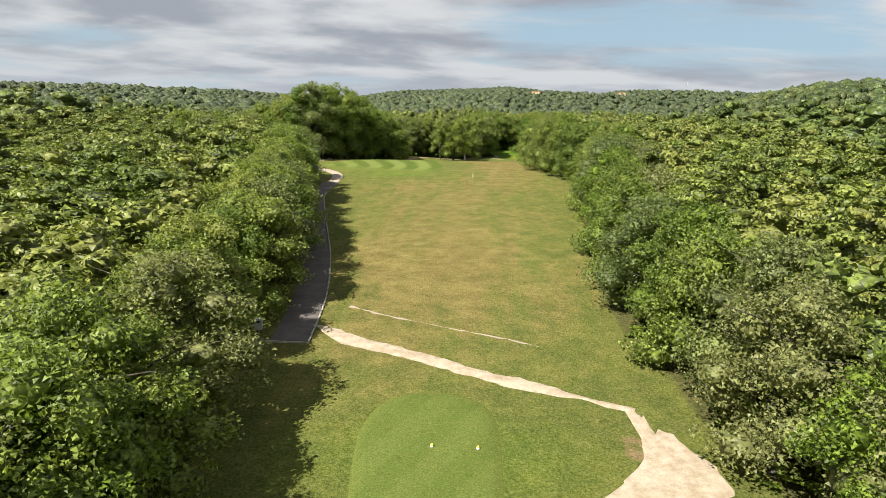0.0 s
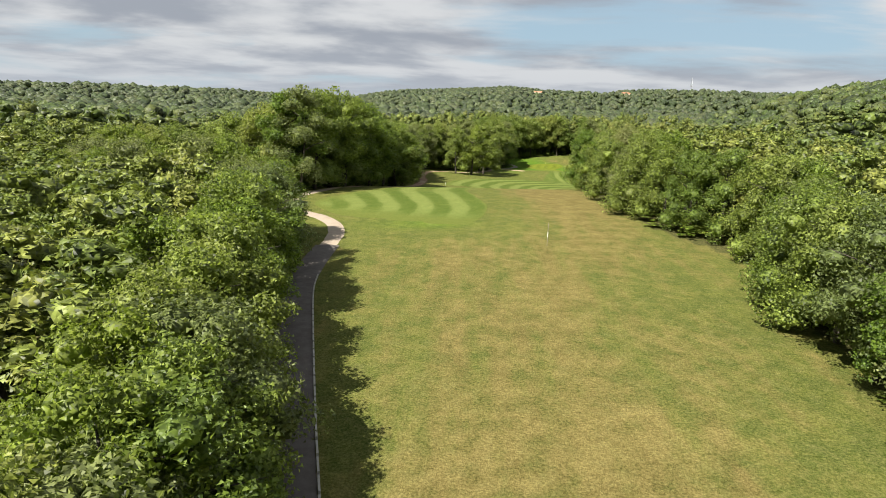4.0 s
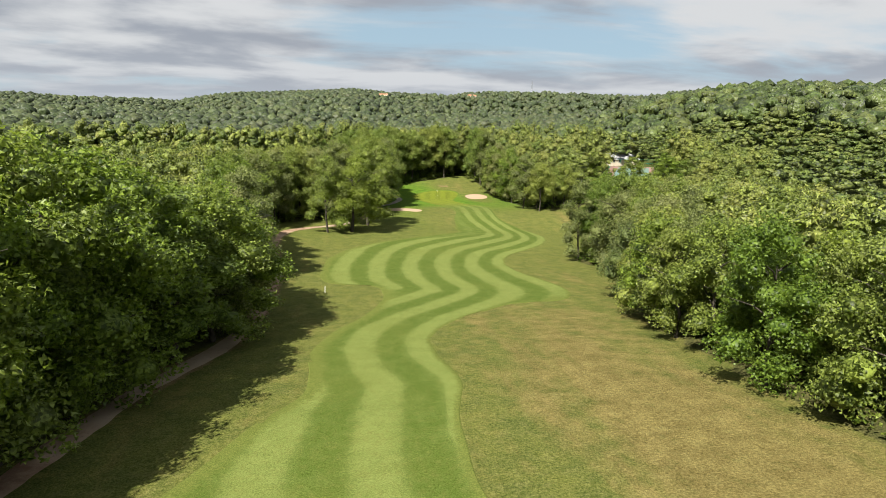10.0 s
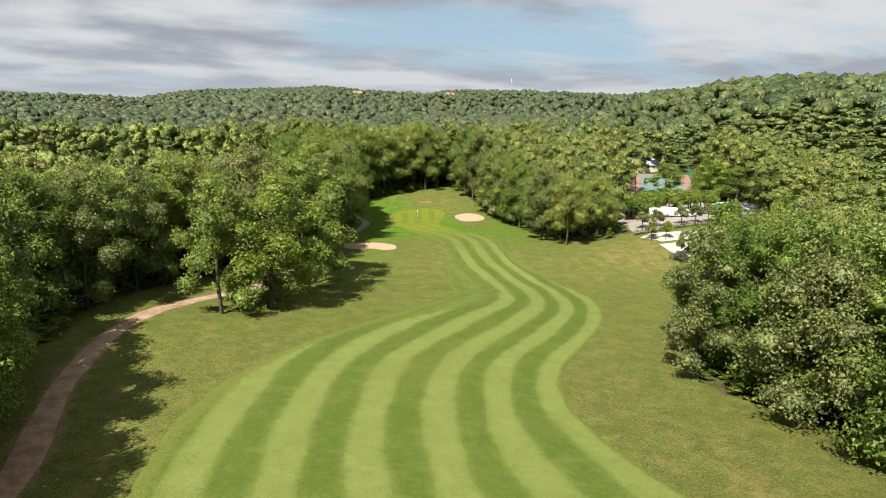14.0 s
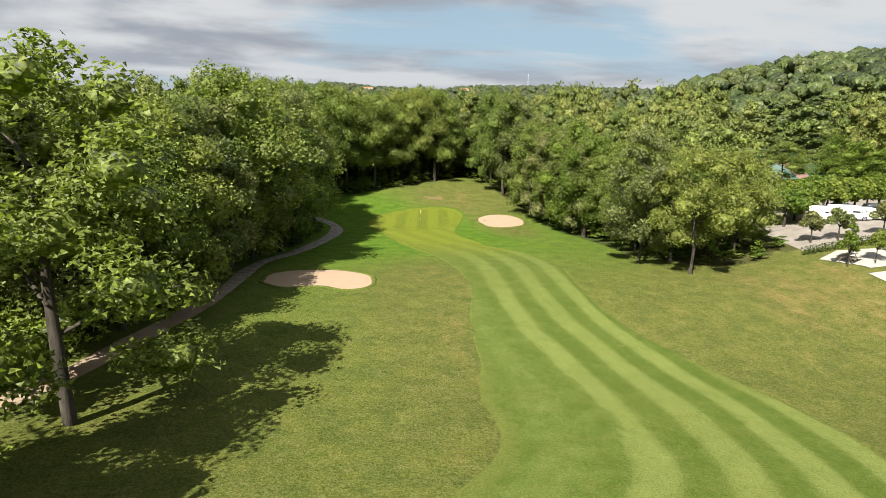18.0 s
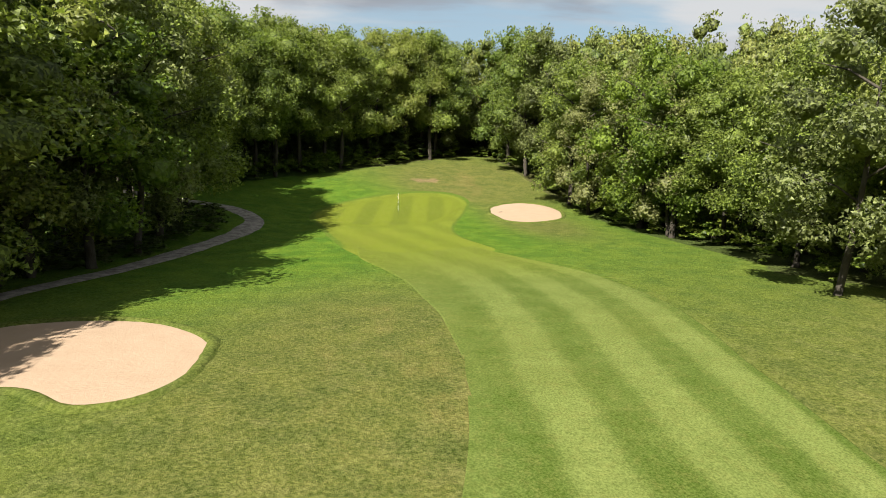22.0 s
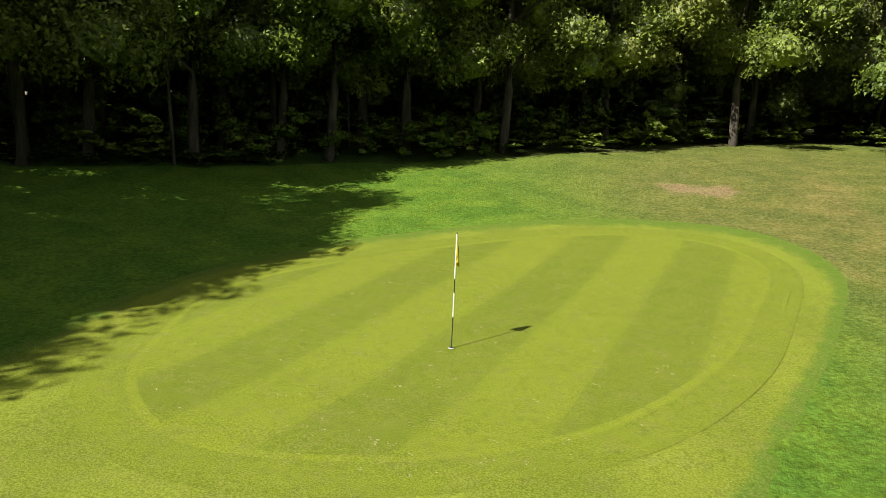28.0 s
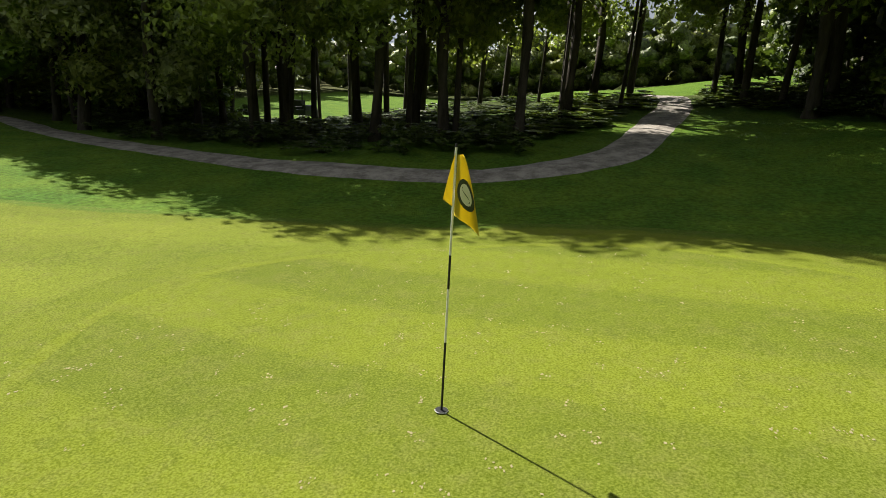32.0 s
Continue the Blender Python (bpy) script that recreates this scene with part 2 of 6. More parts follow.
_t = S.mix(S.ramp(_y.outputs[1], 192, 214), _t, _g)
S.color(S.mix(S.ramp(S.noise(3.5, 5, 0.7), 0.55, 0.75, 0.0, 0.5), _t, (0.060, 0.044, 0.030))).bump(S.noise(12.0, 5, 0.7), 0.6, 0.04)
M_TRACK = S.mat
S = Paint("worn_asphalt", 0.9)
S.color(S.mix(S.ramp(S.noise(1.1, 6, 0.7), 0.3, 0.7), (0.081, 0.069, 0.063), (0.119, 0.105, 0.095))).bump(S.noise(30.0, 4), 0.5, 0.02)
M_ASPHALT = S.mat
S = Paint("white_gravel", 0.95)
S.color(S.mix(S.noise(1.5, 6, 0.7), (0.274, 0.252, 0.216), (0.345, 0.327, 0.296))).bump(S.noise(24.0, 4), 0.6, 0.03)
M_WHITEGRAVEL = S.mat
M_KERB = plain("pale_concrete", (0.329, 0.316, 0.281), 0.9, spread=0.25, scale=3.0, bump=0.4)


def foliage(name, dark, light, dull, through=0.36, leaf=8.0, turn=0.85):
    """Leaves: small sprays of a few leaves each, thin sheets that scatter light on both sides."""
    p = Paint(name, 0.5)
    p.b.inputs["Specular IOR Level"].default_value = 0.35
    r, big = p.island(), p.noise(0.22, 3)
    cell = p.n.new("ShaderNodeTexVoronoi")
    cell.inputs["Scale"].default_value = leaf
    p.l.new(p.pos, cell.inputs["Vector"])
    one = p.n.new("ShaderNodeSeparateColor")
    p.l.new(cell.outputs["Color"], one.inputs[0])
    each = one.outputs[0]
    # every tree has its own tint: fresh, olive, dusty or dark
    kind = p.math("FRACT", p.math("ADD", p.attr("tone"), p.any(), False), 0.0)
    c = p.mix(p.ramp(p.math("ADD", p.math("MULTIPLY", r, 0.45), p.math("MULTIPLY", each, 0.55)), 0.12, 0.95), tuple(0.45 * v for v in dark), tuple(1.12 * v for v in light))
    c = p.mix(p.ramp(big, 0.42, 0.66, 0.0, 0.5), c, p.mix(each, tuple(0.45 * v for v in dull), tuple(1.25 * v for v in dull)))
    c = p.mix(p.ramp(kind, 0.0, 0.42, 0.62, 0.0), c, p.mix(each, tuple(0.55 * v for v in dark), (light[0] * 0.52, light[1] * 0.66, light[2] * 0.6)))
    c = p.mix(p.ramp(kind, 0.6, 1.0, 0.0, 0.65), c, p.mix(each, tuple(0.5 * v for v in dull), (light[0] * 1.34, light[1] * 1.12, light[2] * 1.3)))
    p.color(c)
    # every leaf is turned its own way
    off, way, unit = (p.n.new("ShaderNodeVectorMath") for _ in range(3))
    off.operation, way.operation, unit.operation = "SUBTRACT", "MULTIPLY_ADD", "NORMALIZE"
    off.inputs[1].default_value = (0.98, 0.98, 0.90)
    wide = p.n.new("ShaderNodeTexVoronoi")
    wide.inputs["Scale"].default_value = leaf * 0.37
    p.l.new(p.pos, wide.inputs["Vector"])
    both = p.n.new("ShaderNodeVectorMath")
    p.l.new(cell.outputs["Color"], both.inputs[0])
    p.l.new(wide.outputs["Color"], both.inputs[1])
    p.l.new(both.outputs[0], off.inputs[0])
    p.l.new(off.outputs[0], way.inputs[0])
    way.inputs[1].default_value = (turn, turn, turn)
    p.l.new(p.n.new("ShaderNodeNewGeometry").outputs["Normal"], way.inputs[2])
    p.l.new(way.outputs[0], unit.inputs[0])
    p.l.new(unit.outputs[0], p.b.inputs["Normal"])
    tr, mx = p.n.new("ShaderNodeBsdfTranslucent"), p.n.new("ShaderNodeMixShader")
    p.l.new(p.mix(0.5, c, (light[0] * 1.3, light[1] * 1.4, light[2] * 0.7)), tr.inputs[0])
    mx.inputs[0].default_value = through
    p.l.new(p.b.outputs[0], mx.inputs[1])
    p.l.new(tr.outputs[0], mx.inputs[2])
    p.l.new(mx.outputs[0], p.out.inputs[0])
    return p.mat


M_OAK = foliage("oak_leaves", (0.038, 0.070, 0.009), (0.256, 0.322, 0.057), (0.190, 0.216, 0.055), 0.40)
M_OAK_FRESH = foliage("fresh_leaves", (0.035, 0.074, 0.006), (0.216, 0.296, 0.037), (0.160, 0.200, 0.036), 0.40)
M_OAK_GREY = foliage("dusty_oak_leaves", (0.040, 0.058, 0.015), (0.246, 0.284, 0.090), (0.200, 0.218, 0.080), 0.42)
M_WOODS = foliage("woodland_leaves", (0.030, 0.050, 0.007), (0.232, 0.280, 0.052), (0.176, 0.196, 0.052), 0.24, 5.5, 0.8)
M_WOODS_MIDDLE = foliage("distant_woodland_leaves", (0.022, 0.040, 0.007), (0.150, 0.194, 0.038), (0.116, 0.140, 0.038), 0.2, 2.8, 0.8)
# Bluer, greyer green than the near woods: distance haze put into the leaf colour.
M_WOODS_FAR = foliage("hazed_hill_leaves", (0.024, 0.039, 0.014), (0.070, 0.092, 0.030), (0.060, 0.075, 0.031), 0.08, 1.1, 0.6)
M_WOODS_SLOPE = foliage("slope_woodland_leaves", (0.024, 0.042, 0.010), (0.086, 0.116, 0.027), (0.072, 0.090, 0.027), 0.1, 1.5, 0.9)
M_BUSH = foliage("bush_leaves", (0.031, 0.058, 0.009), (0.093, 0.132, 0.023), (0.074, 0.093, 0.023), 0.34, 11.0)
M_SAGE = foliage("sage_leaves", (0.070, 0.093, 0.046), (0.139, 0.163, 0.093), (0.116, 0.132, 0.078), 0.34, 12.0)
M_PURPLE = foliage("purple_leaves", (0.019, 0.007, 0.009), (0.043, 0.014, 0.017), (0.031, 0.012, 0.012), 0.34, 9.0)
B = Paint("oak_bark", 0.95)
B.color(B.mix(B.ramp(B.noise(3.0, 6, 0.7, (1, 1, 0.25)), 0.3, 0.7), (0.024, 0.020, 0.014), (0.075, 0.064, 0.050))).bump(B.noise(9.0, 5, 0.7, (1, 1, 0.2)), 0.8, 0.05)
M_BARK = B.mat

M_WHITE = plain("white_paint", (0.720, 0.720, 0.702), 0.4, spread=0.04)
M_BLACK = plain("black_paint", (0.02, 0.02, 0.022), 0.45)
M_YELLOW = plain("yellow_cloth", (0.574, 0.467, 0.041), 0.8, spread=0.12, scale=9)
M_YELLOWP = plain("yellow_plastic", (0.615, 0.492, 0.066), 0.5)
M_CREAM = plain("cream_print", (0.656, 0.656, 0.558), 0.8)
M_DARKPRINT = plain("dark_print", (0.05, 0.06, 0.035), 0.8)
M_TYRE = plain("tyre_rubber", (0.02, 0.02, 0.021), 0.85)
M_CHROME = plain("bright_metal", (0.55, 0.55, 0.56), 0.3, 0.9)
M_STEEL = plain("galvanised_steel", (0.35, 0.36, 0.37), 0.45, 0.8)
M_GLASSDARK = plain("tinted_glass", (0.02, 0.025, 0.03), 0.08)
M_GLASSDARK.node_tree.nodes["Principled BSDF"].inputs["Specular IOR Level"].default_value = 0.8
M_SILVER = plain("silver_car_paint", (0.42, 0.43, 0.45), 0.28, 0.5, 0.03)
M_DKGREY = plain("dark_grey_car_paint", (0.06, 0.065, 0.075), 0.25, 0.3, 0.03)
M_BLUE = plain("blue_car_paint", (0.03, 0.05, 0.16), 0.25, 0.2, 0.03)
M_CARWHITE = plain("white_car_paint", (0.720, 0.720, 0.720), 0.25, 0.0, 0.02)
M_LAMPRED = plain("red_lamp", (0.35, 0.02, 0.02), 0.3)
M_TEAL = plain("green_plastic", (0.02, 0.22, 0.15), 0.4)
M_PLANK = plain("weathered_plank", (0.164, 0.139, 0.107), 0.8, spread=0.3, scale=3, bump=0.3)
M_COURT_G = plain("green_court_surface", (0.107, 0.164, 0.135), 0.85, spread=0.1, scale=0.6)
M_COURT_R = plain("red_court_surface", (0.221, 0.131, 0.107), 0.85, spread=0.12, scale=0.6)
M_RENDER = plain("cream_render", (0.541, 0.476, 0.369), 0.9, spread=0.08, scale=0.8, bump=0.2)
M_TILE = plain("clay_roof_tile", (0.344, 0.164, 0.098), 0.85, spread=0.3, scale=1.5, bump=0.5)
M_SLATE = plain("grey_roof", (0.295, 0.295, 0.303), 0.7, spread=0.12, scale=0.7)
M_SHUTTER = plain("dark_window", (0.05, 0.055, 0.06), 0.2)
M_CONE = plain("concrete_board", (0.410, 0.410, 0.394), 0.8)
S = Paint("pale_tarmac", 0.9)
S.color(S.mix(S.ramp(S.noise(0.7, 6, 0.7), 0.3, 0.7), (0.177, 0.156, 0.132), (0.248, 0.221, 0.189))).bump(S.noise(30.0, 4), 0.5, 0.02)
M_ASPHALT_PALE = S.mat


# ---- shaping helpers ----
def smoothed(ob):
    ob.data.polygons.foreach_set("use_smooth", np.ones(len(ob.data.polygons), bool))
    return ob


def part(name, bm, material, parent=None, label=""):
    """Links a bmesh as one mesh object, under a thing or a part."""
    me = bpy.data.meshes.new(name)
    bm.to_mesh(me)
    bm.free()
    me.materials.append(material)
    ob = new(name, me)
    if parent:
        ob.parent = parent
    if label:
        ob["label"] = label
    return ob


def raw(name, verts, faces, material, parent=None, attrs=None, smooth_on=False):
    """One mesh object from arrays of places and of equal faces."""
    verts, faces = np.asarray(verts, np.float32), np.asarray(faces, np.int32)
    me = bpy.data.meshes.new(name)
    k = faces.shape[1]
    me.vertices.add(len(verts))
    me.vertices.foreach_set("co", verts.ravel())
    me.loops.add(faces.size)
    me.loops.foreach_set("vertex_index", faces.ravel())
    me.polygons.add(len(faces))
    me.polygons.foreach_set("loop_start", np.arange(0, faces.size, k, dtype=np.int32))
    me.polygons.foreach_set("loop_total", np.full(len(faces), k, np.int32))
    if smooth_on:
        me.polygons.foreach_set("use_smooth", np.ones(len(faces), bool))
    for key, values in (attrs or {}).items():
        a = me.attributes.new(key, "FLOAT", "POINT")
        a.data.foreach_set("value", np.asarray(values, np.float32))
    me.update(calc_edges=True)
    me.materials.append(material)
    ob = new(name, me)
    if parent:
        ob.parent = parent
    return ob


def empty(name, x, y, z, turn=0.0):
    ob = new(name)
    ob.matrix_basis = pose(x, y, z, 0, 0, turn)
    return ob


def box(bm, cx, cy, cz, sx, sy, sz, bevel=0.0, top=1.0):
    """A block; top narrows its upper face."""
    vs = [bm.verts.new((cx + dx * sx / 2 * (top if dz > 0 else 1), cy + dy * sy / 2 * (top if dz > 0 else 1), cz + dz * sz / 2))
          for dz in (-1, 1) for dy in (-1, 1) for dx in (-1, 1)]
    fs = [bm.faces.new([vs[i] for i in f]) for f in ((0, 2, 3, 1), (4, 5, 7, 6), (0, 1, 5, 4), (2, 6, 7, 3), (0, 4, 6, 2), (1, 3, 7, 5))]
    if bevel:
        bmesh.ops.bevel(bm, geom=list({e for f in fs for e in f.edges}), offset=bevel, segments=2, affect="EDGES", profile=0.6)
    return bm


def rod(bm, a, b, r0, r1=None, n=8, caps=True):
    a, b = Vector(a), Vector(b)
    r1 = r0 if r1 is None else r1
    q = (b - a).to_track_quat("Z", "Y")
    rings = []
    for p, r in ((a, r0), (b, r1)):
        rings.append([bm.verts.new(p + q @ Vector((r * math.cos(2 * math.pi * i / n), r * math.sin(2 * math.pi * i / n), 0))) for i in range(n)])
    for i in range(n):
        bm.faces.new((rings[0][i], rings[0][(i + 1) % n], rings[1][(i + 1) % n], rings[1][i]))
    if caps:
        bm.faces.new(rings[0][::-1])
        bm.faces.new(rings[1])
    return bm


def curve_through(pts, step=1.0):
    """Points at even steps along a smooth line through the given ones."""
    p = np.array(pts, float)
    p = np.vstack([2 * p[0] - p[1], p, 2 * p[-1] - p[-2]])
    out = []
    for i in range(1, len(p) - 2):
        n = max(2, int(np.linalg.norm(p[i + 1, :2] - p[i, :2]) / step))
        for u in np.arange(n) / n:
            out.append(0.5 * (2 * p[i] + (p[i + 1] - p[i - 1]) * u + (2 * p[i - 1] - 5 * p[i] + 4 * p[i + 1] - p[i + 2]) * u**2
                              + (3 * p[i] - p[i - 1] - 3 * p[i + 1] + p[i + 2]) * u**3))
    out.append(p[-2])
    return np.array(out)


def grid_faces(nu, nv):
    """Quads of a sheet of nu rows by nv columns of points."""
    i = np.arange(nu - 1)[:, None] * nv + np.arange(nv - 1)[None, :]
    return np.stack([i, i + nv, i + nv + 1, i + 1], -1).reshape(-1, 4)[:, ::-1]


def ribbon(name, pts, width, lift, material, cols=5, step=0.7, ragged=0.0, seed=1):
    """A way laid over the land along a line; ragged: how uneven its edges are."""
    c = curve_through([p[:2] for p in pts], step)
    if len(pts[0]) > 2:
        w = np.interp(np.linspace(0, 1, len(c)), np.linspace(0, 1, len(pts)), [p[2] for p in pts])
    else:
        w = np.full(len(c), float(width))
    t = np.gradient(c, axis=0)
    t /= np.linalg.norm(t, axis=1)[:, None]
    n = np.c_[-t[:, 1], t[:, 0]]
    rng = np.random.default_rng(seed)
    k = np.ones(7) / 7
    jl, jr = (np.convolve(rng.normal(0, ragged, len(c) + 6), k, "valid") * 1.8 for _ in range(2))
    u = np.linspace(-0.5, 0.5, cols)
    off = u[None, :] * w[:, None] + np.where(u < 0, -u * 2 * -jl[:, None], u * 2 * jr[:, None])
    xy = c[:, None, :] + n[:, None, :] * off[:, :, None]
    z = height(xy[..., 0], xy[..., 1]) + lift * np.cos(u * math.pi * 0.98)[None, :] + 0.004
    v = np.dstack([xy, z]).reshape(-1, 3)
    return raw(name, v, grid_faces(len(c), cols), material, smooth_on=True)


def patch(name, ring, lift, material, rings=9, step=0.6, ragged=0.0, seed=3, nap=None, rim_from=None):
    """A rounded area laid over the land, round its outline."""
    c = curve_through(list(ring) + [ring[0]], step)[:-1]
    mid = c.mean(0)
    rng = np.random.default_rng(seed)
    if ragged:
        c = c + (c - mid) * (np.convolve(np.r_[rng.normal(0, ragged, len(c))], np.ones(3) / 3, "same"))[:, None]
    f = np.linspace(0, 1, rings)
    xy = mid + (c[None] - mid) * f[:, None, None]
    z = height(xy[..., 0], xy[..., 1]) + lift * (1 - f[:, None] ** 8) + 0.004
    n = len(c)
    v = np.dstack([xy, z]).reshape(-1, 3)
    i = np.arange(rings - 1)[:, None] * n
    j = np.arange(n)[None, :]
    faces = np.stack([i + j, i + n + j, i + n + (j + 1) % n, i + (j + 1) % n], -1).reshape(-1, 4)
    at = {"nap": np.full(len(v), nap) if not callable(nap) else nap(v[:, 0], v[:, 1])} if nap is not None else {}
    at["rim"] = np.repeat(smooth(0.88, 1.0, f), n)
    if rim_from:
        at["rim"] *= smooth(*rim_from, v[:, 1])
    return raw(name, v, faces, material, attrs=at, smooth_on=True)


def inside(ring, x, y):
    """Which of the places lie within a closed line."""
    r = np.asarray(ring, float)
    hit = np.zeros(np.shape(x), bool)
    for (x0, y0), (x1, y1) in zip(r, np.roll(r, -1, 0)):
        hit ^= ((y0 > y) != (y1 > y)) & (x < (x1 - x0) * (y - y0) / (y1 - y0 + 1e-12) + x0)
    return hit


def gap_to(line, x, y, closed=True):
    """Distance of places from a line."""
    r = np.asarray(line, float)
    best = np.full(np.shape(x), 1e9)
    for a, b in zip(r, np.roll(r, -1, 0) if closed else r[1:]):
        d = b - a
        u = np.clip(((x - a[0]) * d[0] + (y - a[1]) * d[1]) / (d @ d + 1e-9), 0, 1)
        best = np.minimum(best, np.hypot(x - a[0] - u * d[0], y - a[1] - u * d[1]))
    return best


# ---- the lie of the land ----
PROF = [(-400, -9), (-120, -6), (-60, -5.4), (-25, -4.5), (-7, -3.3), (11, -0.5), (32, 0.7), (50, 2.5), (70, 3.3), (85, 2.9),
        (100, 1.5), (117, 0.1), (140, -0.8), (165, -0.7), (185, -1.7), (200, 0.1), (220, -0.1), (238, -0.4), (255, 1.6), (264, 3.6), (280, 5.2), (330, 8)]
CROSS = [(-60, 0.0), (0, 0.02), (50, 0.03), (95, 0.03), (117, 0.0), (150, -0.05), (185, -0.06), (200, 0.0), (300, 0.0)]
MIDDLE = [(-100, 12), (-50, 11), (0, 4), (50, 4), (100, 4), (150, 14), (200, 36), (240, 37), (330, 37)]


def table(rows, v):
    xs, ys = zip(*rows)
    return np.interp(v, xs, ys)


def smooth(a, b, v):
    u = np.clip((v - a) / (b - a), 0, 1)
    return u * u * (3 - 2 * u)


def soft_table(rows, v, w=7.0):
    return (table(rows, v - w) + 2 * table(rows, v) + table(rows, v + w)) / 4


def height(x, y):
    """The lie of the land over the plan."""
    x, y = np.asarray(x, float), np.asarray(y, float)
    mid = soft_table(MIDDLE, y)
    z = soft_table(PROF, y) + soft_table(CROSS, y) * np.clip(x - mid, -45, 45)
    z = z + (0.11 * np.clip(27 - x, 0, 19) + 0.008 * np.clip(8 - x, 0, 80)) * smooth(222, 238, y) * (1 - smooth(258, 300, y))
    z = z + 3.6 * smooth(60, 86, x) * smooth(170, 205, y) * (1 - smooth(300, 360, y))
    # hills round about, higher to the right of the hole than to its left
    r = np.hypot(x - 20, y - 120)
    az = np.degrees(np.arctan2(x - 20, y - 120))
    ring = np.interp(az, [-180, -90, -60, -45, -37, -30, -24, -18, -12, -7, -2, 3, 7, 12, 16, 21, 26, 30, 35, 40, 45, 52, 90, 180],
                     [30, 34, 41, 45, 47, 58, 79, 80, 71, 97, 109, 117, 102, 89, 101, 109, 104, 96, 111, 110, 113, 110, 70, 30])
    z = z + ring * smooth(330, 1500, r) + 9 * smooth(500, 1100, r) * (np.sin(x / 95 + 1.3) * np.sin(y / 140 + 0.4) + np.sin(y / 230 + x / 300))
    z = z + 39 * smooth(110, 215, x) * np.exp(-(((x - 284) / 125) ** 2 + ((y - 402) / 150) ** 2))
    return z


# ---- the plan: lines of the hole ----
LEFT_EDGE = [(-4, -75), (-1.4, -50), (1.6, -36), (0.1, -22), (-1.9, -11), (-2.4, -4), (-4, 6), (-6.2, 14), (-8.4, 22), (-9.8, 30), (-10.6, 37),
            
             (-19, 42.5), (-28, 45), (-36, 52), (-40, 66), (-36, 75), (-31, 74), (-27.5, 67.5), (-22.5, 66.2), (-18.9, 70.5), (-16.4, 76), (-14.3, 85), (-12.6, 93), (-10.3, 100), (-8.2, 106),
             (-8.9, 113), (-8.6, 127), (-8.9, 140), (-11, 150), (-11, 158), (-10, 168), (-7, 177), (-1, 184), (6, 189), (9, 198), (10.5, 207), (11.5, 215),
             (15, 222), (18, 230), (19, 238), (16, 241.5), (12, 242.2), (12, 247.0), (15.8, 248.6), (19.5, 251.6), (23.0, 255.4), (27.0, 259.2), (32.5, 262.4), (40, 267), (46, 272), (51, 276), (54.5, 273)]
RIGHT_EDGE = [(54.6, 262), (55.1, 250), (54.6, 240), (55.1, 230), (55.1, 220), (53.6, 213), (57.5, 206.5), (63, 206), (67.5, 207.5), (70.5, 207), (80, 187),
              (75, 177), (62, 167), (52, 159), (44.5, 153), (40, 148), (41, 142), (43, 134), (38, 122), (31, 112), (26, 103), (24, 93), (22.5, 83), (22, 70),
              (22, 60), (22.5, 50), (24, 43.5), (27.5, 37), (25.5, 27), (24.5, 16), (22.5, 7), (21, 0), (20.5, -8), (21.5, -18), (22.5, -26), (23, -38), (26, -75)]
HOLE = LEFT_EDGE + RIGHT_EDGE
CAR_PARK = [(70.2, 206.6), (88, 203), (98, 207), (121, 236), (118, 246), (98, 247.5), (84, 243.5), (76.5, 228)]
CLEARING = [(-75, 196), (-30, 203), (-5, 208), (2.5, 216), (3.5, 228), (4, 240), (2, 252), (-20, 262), (-75, 268)]
COURT = [(96, 252), (113, 247), (131, 277), (114, 282)]
LAWN = [(68, 208), (80, 186), (94, 190), (95, 204), (88, 203)]
ASPHALT_LINE = [(1.3, -13.2), (0.6, -6), (-0.9, 2), (-3.0, 10), (-5.0, 18), (-6.9, 26), (-7.6, 32), (-7.7, 38.5)]
TRACK_LINE = [(-7.7, 38.5), (-7.9, 43), (-9.0, 46.8), (-10.8, 49.6), (-13.2, 52.2), (-15.2, 55), (-16.6, 58.6), (-17.1, 63), (-16.7, 67.5), (-15.4, 76), (-13.4, 84),
              (-12.0, 91), (-9.8, 97.5), (-7.8, 103.5), (-6.8, 111), (-6.1, 126), (-6.1, 139), (-7.3, 149), (-7.2, 157), (-5.5, 165.5), (-2, 171),
              (2.6, 176.6), (6.5, 183), (9.8, 191), (12.4, 198), (14.0, 206), (15.4, 213.5), (18.9, 219.5), (21.8, 227), (23.6, 232.5), (23.9, 237.5),
              (21.8, 241.2), (17.4, 242.9), (12, 244.2), (4, 245), (-6, 244)]
BRANCH_LINE = [(-16.9, 62.5), (-19.5, 58.8), (-23.1, 55.8), (-27.5, 53), (-34, 49.5)]
CROSS_LINE = [(2.0, -10.9, 0.5), (4.6, -12.6, 0.8), (7.3, -13.9, 0.95), (10.4, -15.7, 0.95), (12.7, -16.9, 0.95), (14.9, -17.7, 0.9), (16.9, -18.6, 0.9), (18.8, -19.4, 0.7)]


# ---- ground: one sheet, fine along the hole and coarse towards the hills ----
def stretch_axis(lo, hi, step, far, grow=1.13):
    mid = list(np.arange(lo, hi + step / 2, step))
    for sign, seq in ((-1, [mid[0]]), (1, [mid[-1]])):
        d = step
        while abs(seq[-1]) < far:
            d = min(d * grow, 60)
            seq.append(seq[-1] + sign * d)
        mid = seq[:0:-1] + mid if sign < 0 else mid + seq[1:]
    return np.array(mid)


